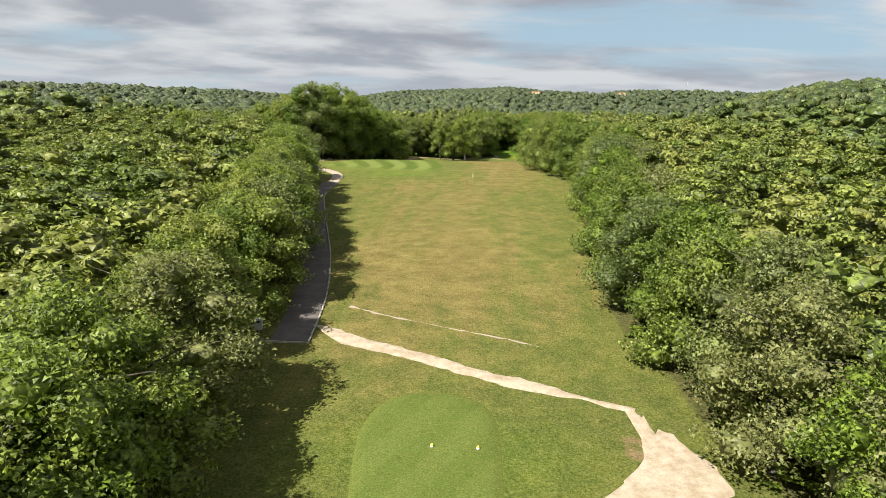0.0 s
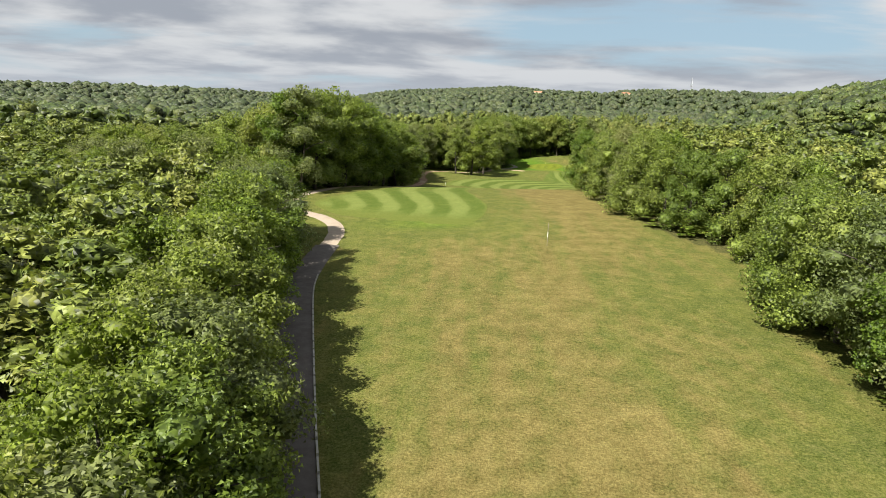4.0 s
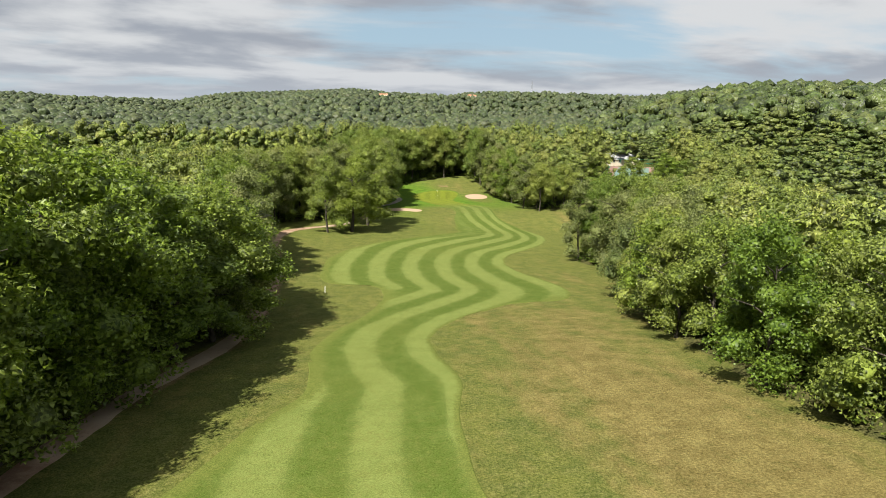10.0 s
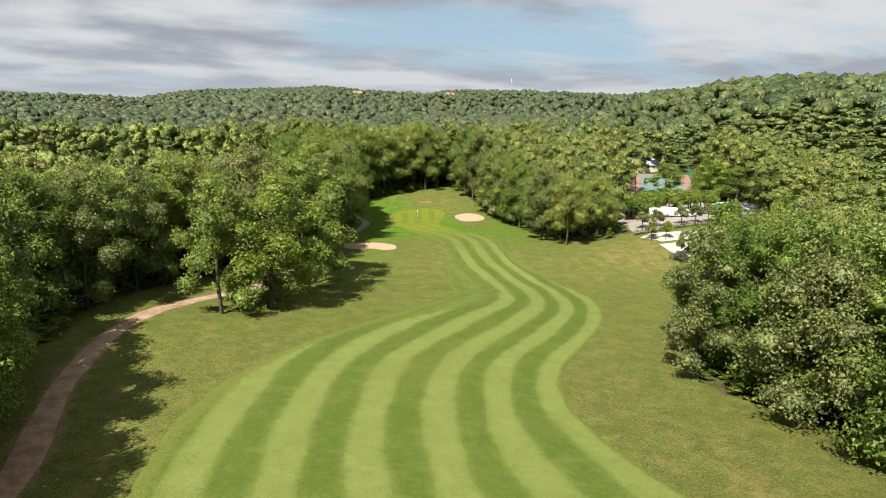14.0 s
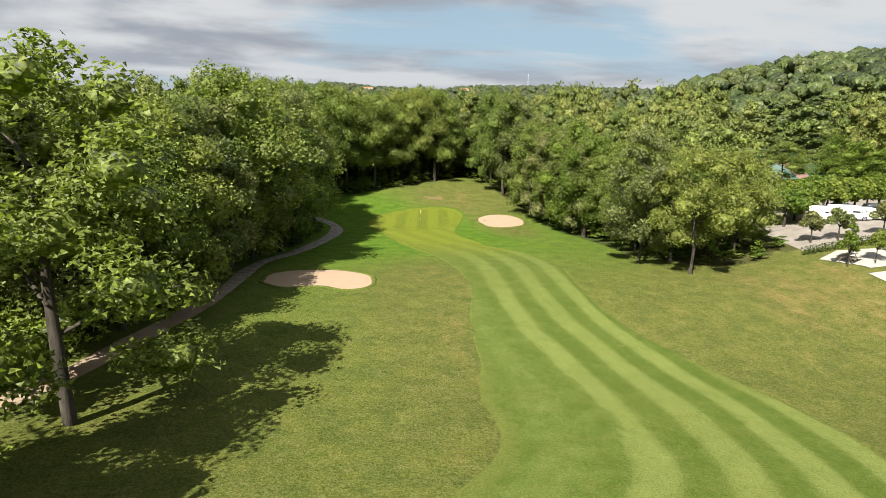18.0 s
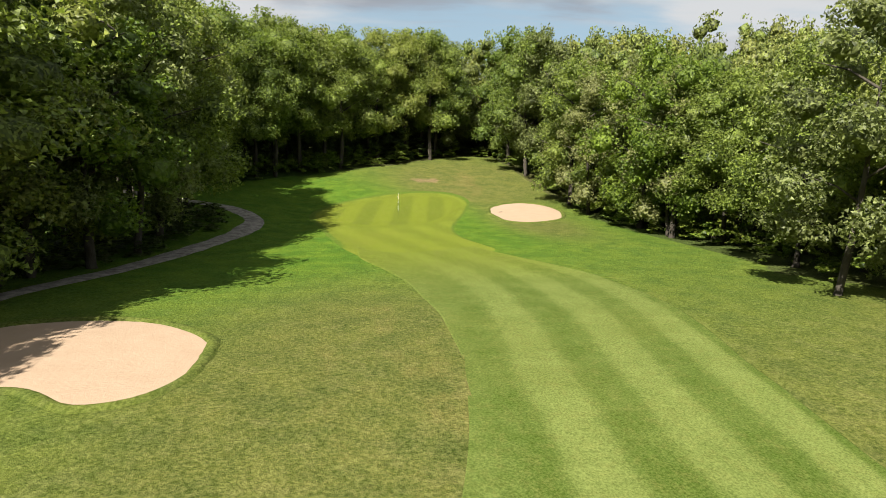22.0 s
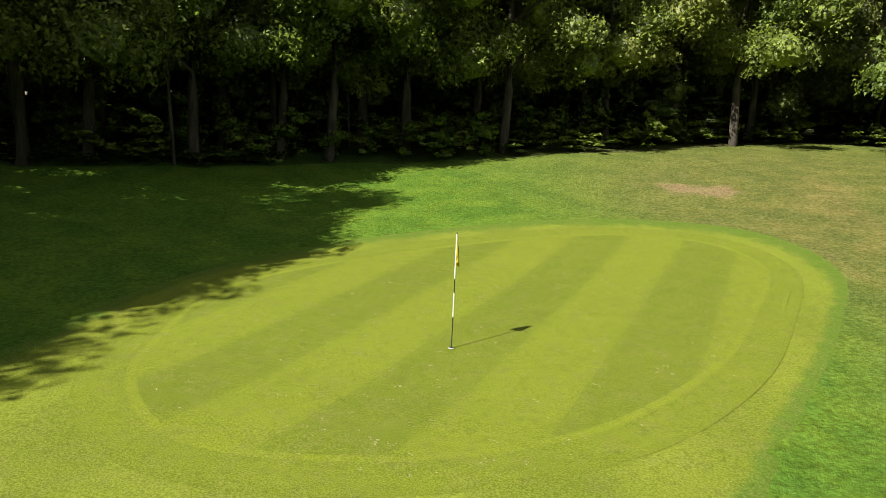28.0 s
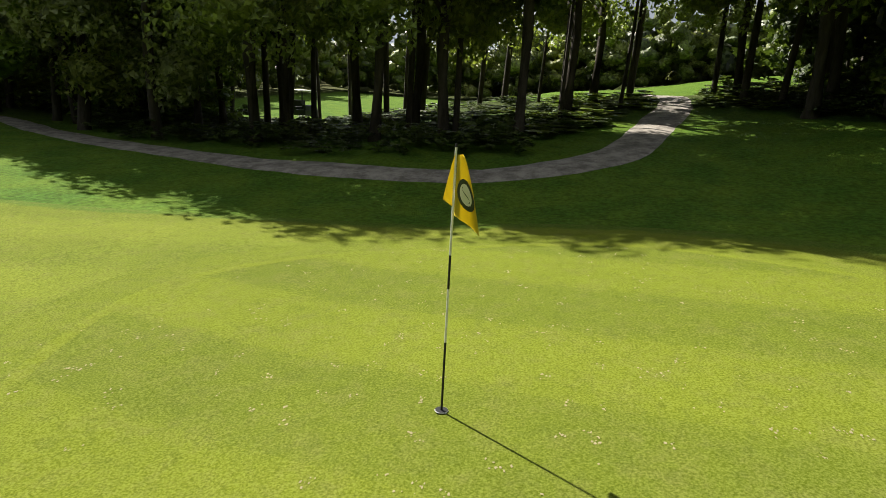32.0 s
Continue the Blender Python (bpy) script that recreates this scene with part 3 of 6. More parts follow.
gx, gy = stretch_axis(-34, 100, 1.1, 2300), stretch_axis(-55, 285, 1.1, 2300)
GX, GY = np.meshgrid(gx, gy)
GZ = height(GX, GY)
LEFT_BUNKER = [(15.9, 204.3), (16.6, 208.0), (19.6, 209.2), (22.9, 208.4), (25.0, 206.0), (25.1, 203.5), (24.1, 201.4), (22.4, 200.9), (20.6, 202.3), (17.6, 202.2)]
RIGHT_BUNKER = [(45.0, 241.5), (46.2, 244.9), (49.4, 246.6), (52.0, 245.4), (52.6, 242.2), (51.6, 239.2), (49.4, 237.3), (47.0, 236.5), (45.4, 238.2)]
hole_in = inside(HOLE, GX, GY)
hole_gap = gap_to(HOLE, GX, GY)
open_in = hole_in | inside(CLEARING, GX, GY) | inside(CAR_PARK, GX, GY) | inside(COURT, GX, GY) | inside(LAWN, GX, GY)
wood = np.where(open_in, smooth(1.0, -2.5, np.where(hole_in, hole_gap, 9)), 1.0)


def bump2(x0, y0, sx, sy, turn=0.0):
    c, s = math.cos(radians(turn)), math.sin(radians(turn))
    dx, dy = GX - x0, GY - y0
    return np.exp(-(((c * dx + s * dy) / sx) ** 2 + ((-s * dx + c * dy) / sy) ** 2))


dry = 0.18 + 0.42 * bump2(9, 2, 8, 20) + 0.35 * bump2(7, 26, 8, 12) + 0.78 * bump2(16, 72, 5, 26, 4) + 0.32 * bump2(20, 105, 7, 14, 20)
dry += 0.22 * bump2(32, 125, 5, 14, 20) + 0.30 * bump2(60, 196, 12, 9) + 0.22 * bump2(30, 196, 5, 14) + 0.25 * bump2(4, -14, 6, 4)
dry += 0.30 * bump2(8, 40, 15, 9) + 0.20 * bump2(16, 62, 6, 20) + 0.15 * bump2(16, 88, 4.5, 22) + 0.2 * bump2(10, -2, 10, 9)
dry -= 0.24 * bump2(37, 237, 18, 20) - 0.30 * bump2(47.5, 236, 4, 9) - 0.16 * bump2(31, 193, 13, 20) + 0.20 * bump2(3, 48, 6, 5) + 0.30 * bump2(10, -23, 9, 7) + 0.25 * bump2(-2, 45, 12, 7) + 0.25 * bump2(47, 240, 12, 18) + 0.05 * bump2(24, 180, 8, 20) + 0.15 * bump2(12, 120, 9, 12)
# The bump at (22, 238) paints tree shade's deep green into the grass.
dry -= 0.13 * smooth(138, 165, GY) + 0.10 * smooth(176, 202, GY) + 0.30 * bump2(22, 238, 9, 22) - 0.30 * bump2(46, 256, 6, 7) - 0.34 * bump2(47, 246, 12, 22) + 0.06 * bump2(27, 190, 9, 15) + 0.5 * inside(CLEARING, GX, GY) - 0.35 * bump2(66, 196, 9, 10) - 0.3 * bump2(4.2, 2, 1.6, 9, 14)
bare = 0.5 * bump2(4.0, -3, 0.9, 3.2, 12) + 0.45 * bump2(13.8, 3.5, 0.5, 2.2, 8) + 0.9 * bump2(18.4, -22.8, 1.4, 2.6, 20) + 0.85 * bump2(41.5, 257.5, 3.4, 1.9) + 0.9 * bump2(42.3, 237.6, 0.5, 1.6, -20)
bare += 0.45 * bump2(17.5, 84, 2.2, 8) + 0.42 * bump2(14.5, 41, 3.2, 1.6) + 0.4 * bump2(61, 206, 6, 1.5, 10) + 0.45 * bump2(-13, 96, 2.0, 4, -25)
bare += 0.4 * bump2(30, 120, 2.0, 1.0) + 0.3 * bump2(5.5, -13, 2, 2) + 0.35 * bump2(15, -14, 4, 1.2, -15) + 0.35 * bump2(53, 237, 2.2, 1.2) + 0.4 * bump2(17.2, 56, 2.2, 1.6) + 0.35 * bump2(20.5, 62, 1.5, 2.5) + 0.4 * bump2(10.5, -8.5, 6, 0.5, -15)
bare += 0.95 * np.exp(-(gap_to(curve_through(TRACK_LINE, 2.0), GX, GY, False) / 1.7) ** 2) * smooth(80, 92, GY) * (1 - smooth(172, 186, GY))
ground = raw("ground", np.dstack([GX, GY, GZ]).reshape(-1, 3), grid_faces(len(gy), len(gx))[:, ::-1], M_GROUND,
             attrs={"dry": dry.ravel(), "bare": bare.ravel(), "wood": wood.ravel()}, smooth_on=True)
tagged(ground, "rough grass and woodland floor, green and straw-dry in patches", "ground", kind="structure")

# ---- the fairway: stripes mown back and forth along one wavy line ----
# x, y of the leading stripe; the step to the next stripe on its left; how much wider those on its right are; right and left limits in stripes
GUIDE = [(4.3, 47.2, -1.9, 0.1, 1, -0.1, 2.0), (4.8, 49.2, -1.9, 0.1, 1, -0.35, 6.5), (5.3, 52.5, -1.95, 0.1, 1, -0.55, 8.4), (5.6, 57.5, -2.0, 0.05, 1, -0.6, 9.6), (5.2, 62, -2.15, 0, 1, -0.58, 8.8),
         (4.4, 67.5, -2.3, 0, 1, -0.55, 7.2), (3.3, 73, -2.4, 0, 1, -0.55, 5.6), (3.0, 79, -2.4, 0.1, 1, -0.65, 4.4), (3.7, 85.5, -2.25, 0.1, 1, -0.9, 3.7), (4.4, 89.5, -2.2, 0.1, 1, -1.1, 3.1),
         (3.9, 93.5, -2.2, 0.1, 1, -1.25, 2.7), (3.7, 98.3, -2.2, 0.4, 1, -1.4, 2.5), (4.7, 103.2, -1.85, 1.1, 1, -1.5, 2.4), (8.0, 108.9, -1.5, 1.5, 1, -1.5, 2.8), (13.2, 115.0, -1.6, 1.4, 1.15, -1.7, 4.6),
         (17.0, 119.8, -1.9, 1.0, 1.5, -2.4, 6.4), (18.2, 124, -2.2, 0.4, 1.5, -2.55, 7.6), (17.9, 130, -2.3, 0.0, 1.42, -2.6, 8.0), (18.3, 137, -2.3, 0.0, 1.25, -2.6, 8.1), (19.7, 144, -2.3, 0.1, 1.08, -2.65, 8.1),
         (23.3, 152.5, -2.25, 0.45, 1.05, -2.7, 7.2), (31.7, 162.0, -1.85, 1.1, 1, -2.6, 6.2), (37.7, 170.1, -1.65, 1.0, 1, -2.7, 6.4), (40.1, 178, -1.85, 0.6, 1, -2.7, 6.6), (40.0, 185, -1.75, 0.3, 1, -2.3, 6.1),
         (39.2, 192.6, -1.6, 0.1, 1, -1.9, 5.4), (39.7, 200, -1.55, 0.1, 1, -1.8, 4.6), (41.0, 208, -1.6, 0.0, 1, -1.9, 4.8), (41.0, 215, -1.6, 0.0, 1, -1.5, 5.2), (39.6, 220.5, -1.6, 0.0, 1, -0.9, 5.2), (38.6, 224.5, -1.6, 0.0, 1, -0.6, 4.6), (37.6, 230, -1.6, 0.0, 1, -0.6, 4.2)]
guide = curve_through(GUIDE, 0.7)
guide[:, 5] -= 0.85 * smooth(-1.9, -2.4, guide[:, 5])
narrow = smooth(112, 122, guide[:, 1])
fairway = tagged(new("fairway"), "fairway mown in pale and dark wavy stripes", "fairway", kind="structure")
across = np.array([0.0, 0.10, 0.24, 0.5, 0.76, 0.90, 1.0])
soft = np.array([0.12, 0.66, 1.0, 1.0, 1.0, 0.66, 0.12])
for k in range(-4, 11):
    lo = np.maximum(k - 0.5, guide[:, 5])
    hi = np.minimum(k + 0.5, guide[:, 6])
    on = hi - lo > 0.08
    starts = np.where(np.diff(np.r_[0, on.astype(int), 0]) != 0)[0]
    for s0, s1 in zip(starts[::2], starts[1::2]):
        if s1 - s0 < 5:
            continue
        g = guide[s0:s1]
        off = lo[s0:s1, None] + (hi - lo)[s0:s1, None] * across[None]
        off = off + narrow[s0:s1, None] * (np.interp(off, [-3.5, -2.5, -1.5, -0.5, 0.5, 12], [-2.9, -2.05, -1.2, -0.35, 0.5, 12]) - off)
        off = np.where(off < 0, off * g[:, 4:5], off)
        st_i = np.arange(s0, s1)[:, None]
        wob = sum(w * (0.035 * np.sin(st_i * 0.31 + e * 1.7) + 0.02 * np.sin(st_i * 0.83 + e)) for e, w in ((k, 1 - across[None]), (k + 1, across[None])))
        xy = g[:, None, :2] + g[:, None, 2:4] * (off + wob)[..., None]
        z = height(xy[..., 0], xy[..., 1]) + 0.03
        z[:, 0] -= 0.05 * (k - 0.5 <= guide[s0:s1, 5] + 0.02)
        z[:, -1] -= 0.05 * (k + 0.5 >= guide[s0:s1, 6] - 0.02)
        z[0] -= 0.034
        z[-1] -= 0.034
        ends = np.minimum(np.minimum(np.arange(len(g)), np.arange(len(g))[::-1]) / 9.0, 1)[:, None]
        nap = 0.45 + (-0.42 if k % 2 == 0 else 0.42) * soft[None] * ends * np.interp(g[:, 1], [185, 205, 215, 224], [1, 0.7, 0.5, 0.3])[:, None]
        nap = np.where((g[:, 1:2] > 158) & (off > np.interp(g[:, 1:2], [158, 166, 176, 190, 205], [5.5, 4.2, 3.2, 3.6, 4.4])), 0.45 + (nap - 0.45) * 0.22 - 0.2, nap)
        rim = np.zeros_like(off)
        at_k = lo[s0:s1, None] + (hi - lo)[s0:s1, None] * across[None]
        rim = np.maximum(1 - np.clip((guide[s0:s1, 6:7] - at_k) / 0.9, 0, 1), 1 - np.clip((at_k - guide[s0:s1, 5:6]) / 0.35, 0, 1))
        rim = np.maximum(rim, 1 - np.minimum(np.minimum(np.arange(len(g)), np.arange(len(g))[::-1]) / 8.0, 1)[:, None])
        st = raw("mown_stripe", np.dstack([xy, z]).reshape(-1, 3), grid_faces(len(g), len(across))[:, ::-1], M_FAIRWAY, fairway, {"nap": nap.ravel(), "rim": (rim * (1 - smooth(178, 200, xy[..., 1]))).ravel(), "fine_cut": smooth(211, 222, xy[..., 1]).ravel()}, True)
        st["label"] = "dark stripe of turf mown towards the tee" if k % 2 == 0 else "pale stripe of turf mown away from the tee"

# ---- apron and putting green ----
APRON = [(31.3, 221.4), (30.4, 225), (29.8, 229), (28.9, 236), (28.3, 241), (30.2, 246), (34.6, 250), (39, 252), (43, 251.6), (44.6, 248.2), (43.2, 243),
         (41.2, 238), (39.8, 233.6), (39.5, 229), (40.0, 225.5), (40.2, 223.2), (38.2, 221.8), (35, 220.4), (33, 220.4)]


def apron_nap(x, y):
    return 0.5 + 0.45 * np.tanh(2 * np.sin((x - 41.2 + 0.25 * (y - 215)) * math.pi / 1.6)) * 0.6


tagged(patch("apron", APRON, 0.036, M_APRON, rings=44, nap=apron_nap, rim_from=(221, 229)), "close-mown yellow-green apron round the putting green", "apron", kind="structure")
GREEN = [(29.7, 239.6), (29.7, 242.2), (31.6, 245.3), (35.4, 248.8), (39.0, 250.4), (41.9, 250.0), (43.2, 247.6), (42.3, 243.6), (41.0, 240.0), (38.8, 236.9), (36.0, 235.2), (33.2, 235.0), (30.9, 236.8)]
green = tagged(new("putting_green"), "putting green cut very short in straight bands", "putting green", kind="structure")
g_ring = curve_through(GREEN + [GREEN[0]], 0.4)[:-1]
g_ax = np.array([0.20, 0.98])
g_ac = np.array([0.98, -0.20])
g_u, g_v = g_ring @ g_ac, g_ring @ g_ax
BAND = 1.55
for k, u0 in enumerate(np.arange(g_u.min(), g_u.max(), BAND)):
    us = np.linspace(u0, min(u0 + BAND, g_u.max() - 0.01), 8)
    cols = []
    for u in us:
        cuts = []
        for i in range(len(g_u)):
            j = (i + 1) % len(g_u)
            if (g_u[i] > u) != (g_u[j] > u):
                cuts.append(g_v[i] + (u - g_u[i]) / (g_u[j] - g_u[i]) * (g_v[j] - g_v[i]))
        lo, hi = (min(cuts), max(cuts)) if len(cuts) > 1 else (g_v[g_u.argmin()],) * 2
        cols.append([u * g_ac + v * g_ax for v in np.linspace(lo, hi, 26)])
    xy = np.array(cols)
    z = height(xy[..., 0], xy[..., 1]) + 0.044
    gb = raw("mown_band", np.dstack([xy, z]).reshape(-1, 3), grid_faces(len(us), 26), M_GREEN, green, {"nap": np.repeat(0.46 + (0.30 if k % 2 else -0.30) * np.array([0.4, 1, 1, 1, 1, 1, 1, 0.4]), 26)}, True)
    gb["label"] = "band of short putting turf"

# the last round of the mower along the green's edge, laid in two pale rings
g_t = np.roll(g_ring, -2, 0) - np.roll(g_ring, 2, 0)
g_t /= np.linalg.norm(g_t, axis=1)[:, None]
g_in = np.c_[g_t[:, 1], -g_t[:, 0]]
if ((g_ring + g_in * 0.5 - g_ring.mean(0)) ** 2).sum() > ((g_ring - g_ring.mean(0)) ** 2).sum():
    g_in = -g_in
for far0, far1, low0, tone in ((-0.25, 0.48, 0.0425, 0.55), (0.48, 0.66, 0.0485, 0.88)):
    f = np.linspace(far0, far1, 5)
    loop = np.arange(len(g_ring) + 1) % len(g_ring)
    xy = (g_ring[:, None] + g_in[:, None] * f[None, :, None])[loop]
    z = height(xy[..., 0], xy[..., 1]) + np.linspace(low0, 0.0485 if low0 < 0.045 else 0.0455, 5)[None]
    nap = np.broadcast_to(tone * np.array([0.8, 1, 1, 1, 0.8]), xy.shape[:2])
    gb = raw("edge_band", np.dstack([xy, z]).reshape(-1, 3), grid_faces(len(xy), 5), M_GREEN, green, {"nap": nap.ravel()}, True)
    gb["label"] = "pale ring mown round the green's edge"

TEE = [(7.0, -25), (6.9, -21.8), (7.7, -19.4), (9.6, -18.5), (11.6, -19.1), (12.5, -21), (12.6, -25), (12.2, -27.8), (9.6, -28.6), (7.6, -27.8)]
tagged(patch("tee_box", TEE, 0.16, M_TEE, rings=16, step=0.4, nap=lambda x, y: 0.5 + 0.5 * np.sign(np.sin((x - 0.5 * y) * 2.6))), "raised teeing ground of fine short grass", "tee", kind="structure")
tagged(patch("bunker_sand_front", LEFT_BUNKER, 0.035, M_SAND, rings=12), "pinkish sand of the bunker before the green", "bunker", kind="structure")
tagged(patch("bunker_sand_side", RIGHT_BUNKER, 0.035, M_SAND, rings=12), "pale pinkish sand of an oval bunker beside the green", "bunker", kind="structure")
for ring, words in ((LEFT_BUNKER, "bunker before the green"), (RIGHT_BUNKER, "bunker beside the green")):
    tagged(ribbon("bunker_lip", list(ring) + [ring[0]], 0.5, 0.10, M_GROUND, cols=6, step=0.3, ragged=0.12, seed=21), "low turf lip round the " + words, "turf lip", kind="structure")
tagged(ribbon("cart_path_asphalt", ASPHALT_LINE, 2.1, 0.04, M_ASPHALT), "worn grey asphalt cart path", "path", kind="structure")
tagged(ribbon("cart_path_earth", TRACK_LINE, 1.55, 0.05, M_TRACK, ragged=0.16), "reddish earth and gravel cart track", "path", kind="structure")
tagged(ribbon("side_track", BRANCH_LINE, 2.0, 0.055, M_TRACK, ragged=0.3, seed=5), "earth side track into the trees", "path", kind="structure")
tagged(ribbon("gravel_path", CROSS_LINE, 1.0, 0.05, M_GRAVEL, ragged=0.22, step=0.4, seed=8), "pale gravel footpath across the rough", "path", kind="structure")
tagged(ribbon("worn_strip", [(3.6, -7.6, 0.01), (5.0, -8.2, 0.05), (7.1, -9.2, 0.01), (9.3, -10.2, 0.09), (11.2, -10.9, 0.02), (13.3, -11.6, 0.12), (15.2, -12.6, 0.01)], 0.2, 0.012, M_TRACK, cols=4, ragged=0.16, step=0.25, seed=12), "narrow worn strip of pale earth across the rough", "path", kind="structure")
tagged(patch("sand_patch", [(18.3, -19.2), (19.0, -19.4), (19.3, -21.2), (20.2, -22.0), (20.7, -23.6), (20.4, -25.8), (18.6, -27), (16.0, -26.4), (16.9, -25.0), (18.0, -23.6), (18.4, -21.8)], 0.03, M_GRAVEL, rings=10, ragged=0.16, step=0.3), "bare sandy ground at the path's end", "path", kind="structure")


# ---- trees ----
def sprays(rng, lobes, count, size, low=-0.85, shell=(0.66, 1.08), flat=0.88):
    """Leaf sprays scattered over the skins of a crown's lobes: places and pointed faces."""
    lobes = np.asarray(lobes, float)
    area = lobes[:, 3] ** 2
    pick = rng.choice(len(lobes), count, p=area / area.sum())
    d = rng.normal(size=(count, 3))
    d /= np.linalg.norm(d, axis=1)[:, None]
    d[:, 2] = np.where(d[:, 2] < low, -d[:, 2], d[:, 2])
    r = lobes[pick, 3] * rng.uniform(*shell, count)
    p = lobes[pick, :3] + d * r[:, None] * np.array([1, 1, flat])
    nrm = d * 0.7 + rng.normal(0, 0.6, (count, 3)) + np.array([0, 0, 0.3])
    nrm /= np.linalg.norm(nrm, axis=1)[:, None]
    t = np.cross(nrm, rng.normal(size=(count, 3)))
    t /= np.linalg.norm(t, axis=1)[:, None] + 1e-9
    b = np.cross(nrm, t)
    s = size * rng.uniform(0.6, 1.35, count)[:, None]
    v = np.stack([p - t * s, p + t * s * 0.6 + b * s * 0.75, p + t * s * 0.7 - b * s * 0.75 + nrm * s * 0.2], 1)
    return v.reshape(-1, 3), np.arange(3 * count).reshape(-1, 3)


_ico = bmesh.new()
bmesh.ops.create_icosphere(_ico, subdivisions=1, radius=1.0)
BALL = {1: (np.array([v.co[:] for v in _ico.verts]), np.array([[v.index for v in f.verts] for f in _ico.faces]))}
bmesh.ops.subdivide_edges(_ico, edges=_ico.edges[:], cuts=1, use_grid_fill=True)
bmesh.ops.triangulate(_ico, faces=_ico.faces[:])
_ico.verts.index_update()
_v = np.array([v.co[:] for v in _ico.verts])
BALL[2] = (_v / np.linalg.norm(_v, axis=1)[:, None], np.array([[v.index for v in f.verts] for f in _ico.faces]))
_ico.free()


def cores(rng, lobes, fine, scale=0.8, flat=0.88, rough=0.22):
    """The dense inside of a crown: one uneven mass a lobe."""
    bv, bf = BALL[fine]
    vs, fs = [], []
    for i, (x, y, z, r) in enumerate(lobes):
        k = scale * r * rng.uniform(1 - rough, 1 + rough, len(bv))[:, None]
        vs.append(bv * k * np.array([1, 1, flat]) + np.array([x, y, z]))
        fs.append(bf + i * len(bv))
    return np.concatenate(vs), np.concatenate(fs)


def joined(*sets):
    """Several sets of places and faces as one."""
    vs, fs, n = [], [], 0
    for v, f in sets:
        vs.append(v)
        fs.append(f + n)
        n += len(v)
    return np.concatenate(vs), np.concatenate(fs)


def tufted(rng, lobes, each=4):
    """Breaks rounded masses up into smaller tufts on their skins, with hollows between."""
    out = []
    for x, y, z, r in lobes:
        out.append((x, y, z, r * 0.72))
        for i in range(each):
            d = rng.normal(size=3) + np.array([0, 0, 0.35])
            d /= np.linalg.norm(d)
            out.append((x + d[0] * r * 0.72, y + d[1] * r * 0.72, z + d[2] * r * 0.6, r * rng.uniform(0.30, 0.52)))
    return out


def crown_lobes(rng, h, r, base, n):
    """Rounded masses that make up a crown between base and h."""
    out = [(0, 0, base + (h - base) * 0.52, r * 0.62)]
    for i in range(n):
        a = 2.4 * i + rng.uniform(-0.5, 0.5)
        u = (i + 0.5) / n
        zz = base + (h - base) * (0.09 + 0.79 * u)
        reach = r * (0.72 * math.sin(math.pi * (0.28 + 0.60 * u)) + rng.uniform(-0.1, 0.1))
        out.append((reach * math.cos(a), reach * math.sin(a), zz, r * rng.uniform(0.30, 0.48)))
    out.append((rng.uniform(-0.2, 0.2) * r, rng.uniform(-0.2, 0.2) * r, h - r * 0.30, r * 0.40))
    return out


def limb(verts, faces, pts, radii, n=6):
    """A bent, tapered limb added to lists of places and faces."""
    start = len(verts)
    for i, (p, r) in enumerate(zip(pts, radii)):
        way = Vector(pts[min(i + 1, len(pts) - 1)]) - Vector(pts[max(i - 1, 0)])
        q = way.to_track_quat("Z", "Y")
        for k in range(n):
            a = 2 * math.pi * k / n
            verts.append(tuple(Vector(p) + q @ Vector((r * math.cos(a), r * math.sin(a), 0))))
    for i in range(len(pts) - 1):
        for k in range(n):
            a, b = start + i * n + k, start + i * n + (k + 1) % n
            faces.append((a, b, b + n, a + n))


def trunk_mesh(rng, h, r, base, thick):
    verts, faces = [], []
    lean = rng.uniform(-0.05, 0.05, 2)
    top = h * 0.72
    line = [(lean[0] * z + 0.12 * math.sin(z), lean[1] * z + 0.12 * math.cos(1.3 * z), z) for z in (-0.4, 0.25, h * 0.2, h * 0.42, h * 0.58, top)]
    limb(verts, faces, line, [thick * 1.5, thick, thick * 0.86, thick * 0.66, thick * 0.42, thick * 0.15], 8)
    for i in range(7):
        a, u = 2.4 * i + rng.uniform(-0.4, 0.4), 0.30 + 0.085 * i
        z0 = max(base * 0.7, h * u * 0.85)
        ln = r * rng.uniform(0.55, 0.85)
        c, s = math.cos(a), math.sin(a)
        x0, y0 = lean[0] * z0, lean[1] * z0
        limb(verts, faces, [(x0, y0, z0), (x0 + c * ln * 0.45, y0 + s * ln * 0.45, z0 + ln * 0.32), (x0 + c * ln, y0 + s * ln, z0 + ln * 0.5)], [thick * 0.42, thick * 0.26, thick * 0.07], 5)
    return verts, faces


TREES = []


def oak(seed, h, r, base, thick, count, size, leaves):
    """A pattern tree: trunk with limbs, and a crown of many leaf sprays."""
    rng = np.random.default_rng(seed)
    ob = new("tree")
    tv, tf = trunk_mesh(rng, h, r, base, thick)
    tr = raw("trunk", tv, tf, M_BARK, ob, smooth_on=True)
    lobes = crown_lobes(rng, h, r, base, 14)
    v, f = joined(cores(rng, lobes, 1, 0.5), sprays(rng, tufted(rng, lobes, 6), count, size, shell=(0.55, 1.1)))
    raw("crown", v, f, leaves, ob)
    TREES.append((ob, h))
    return ob


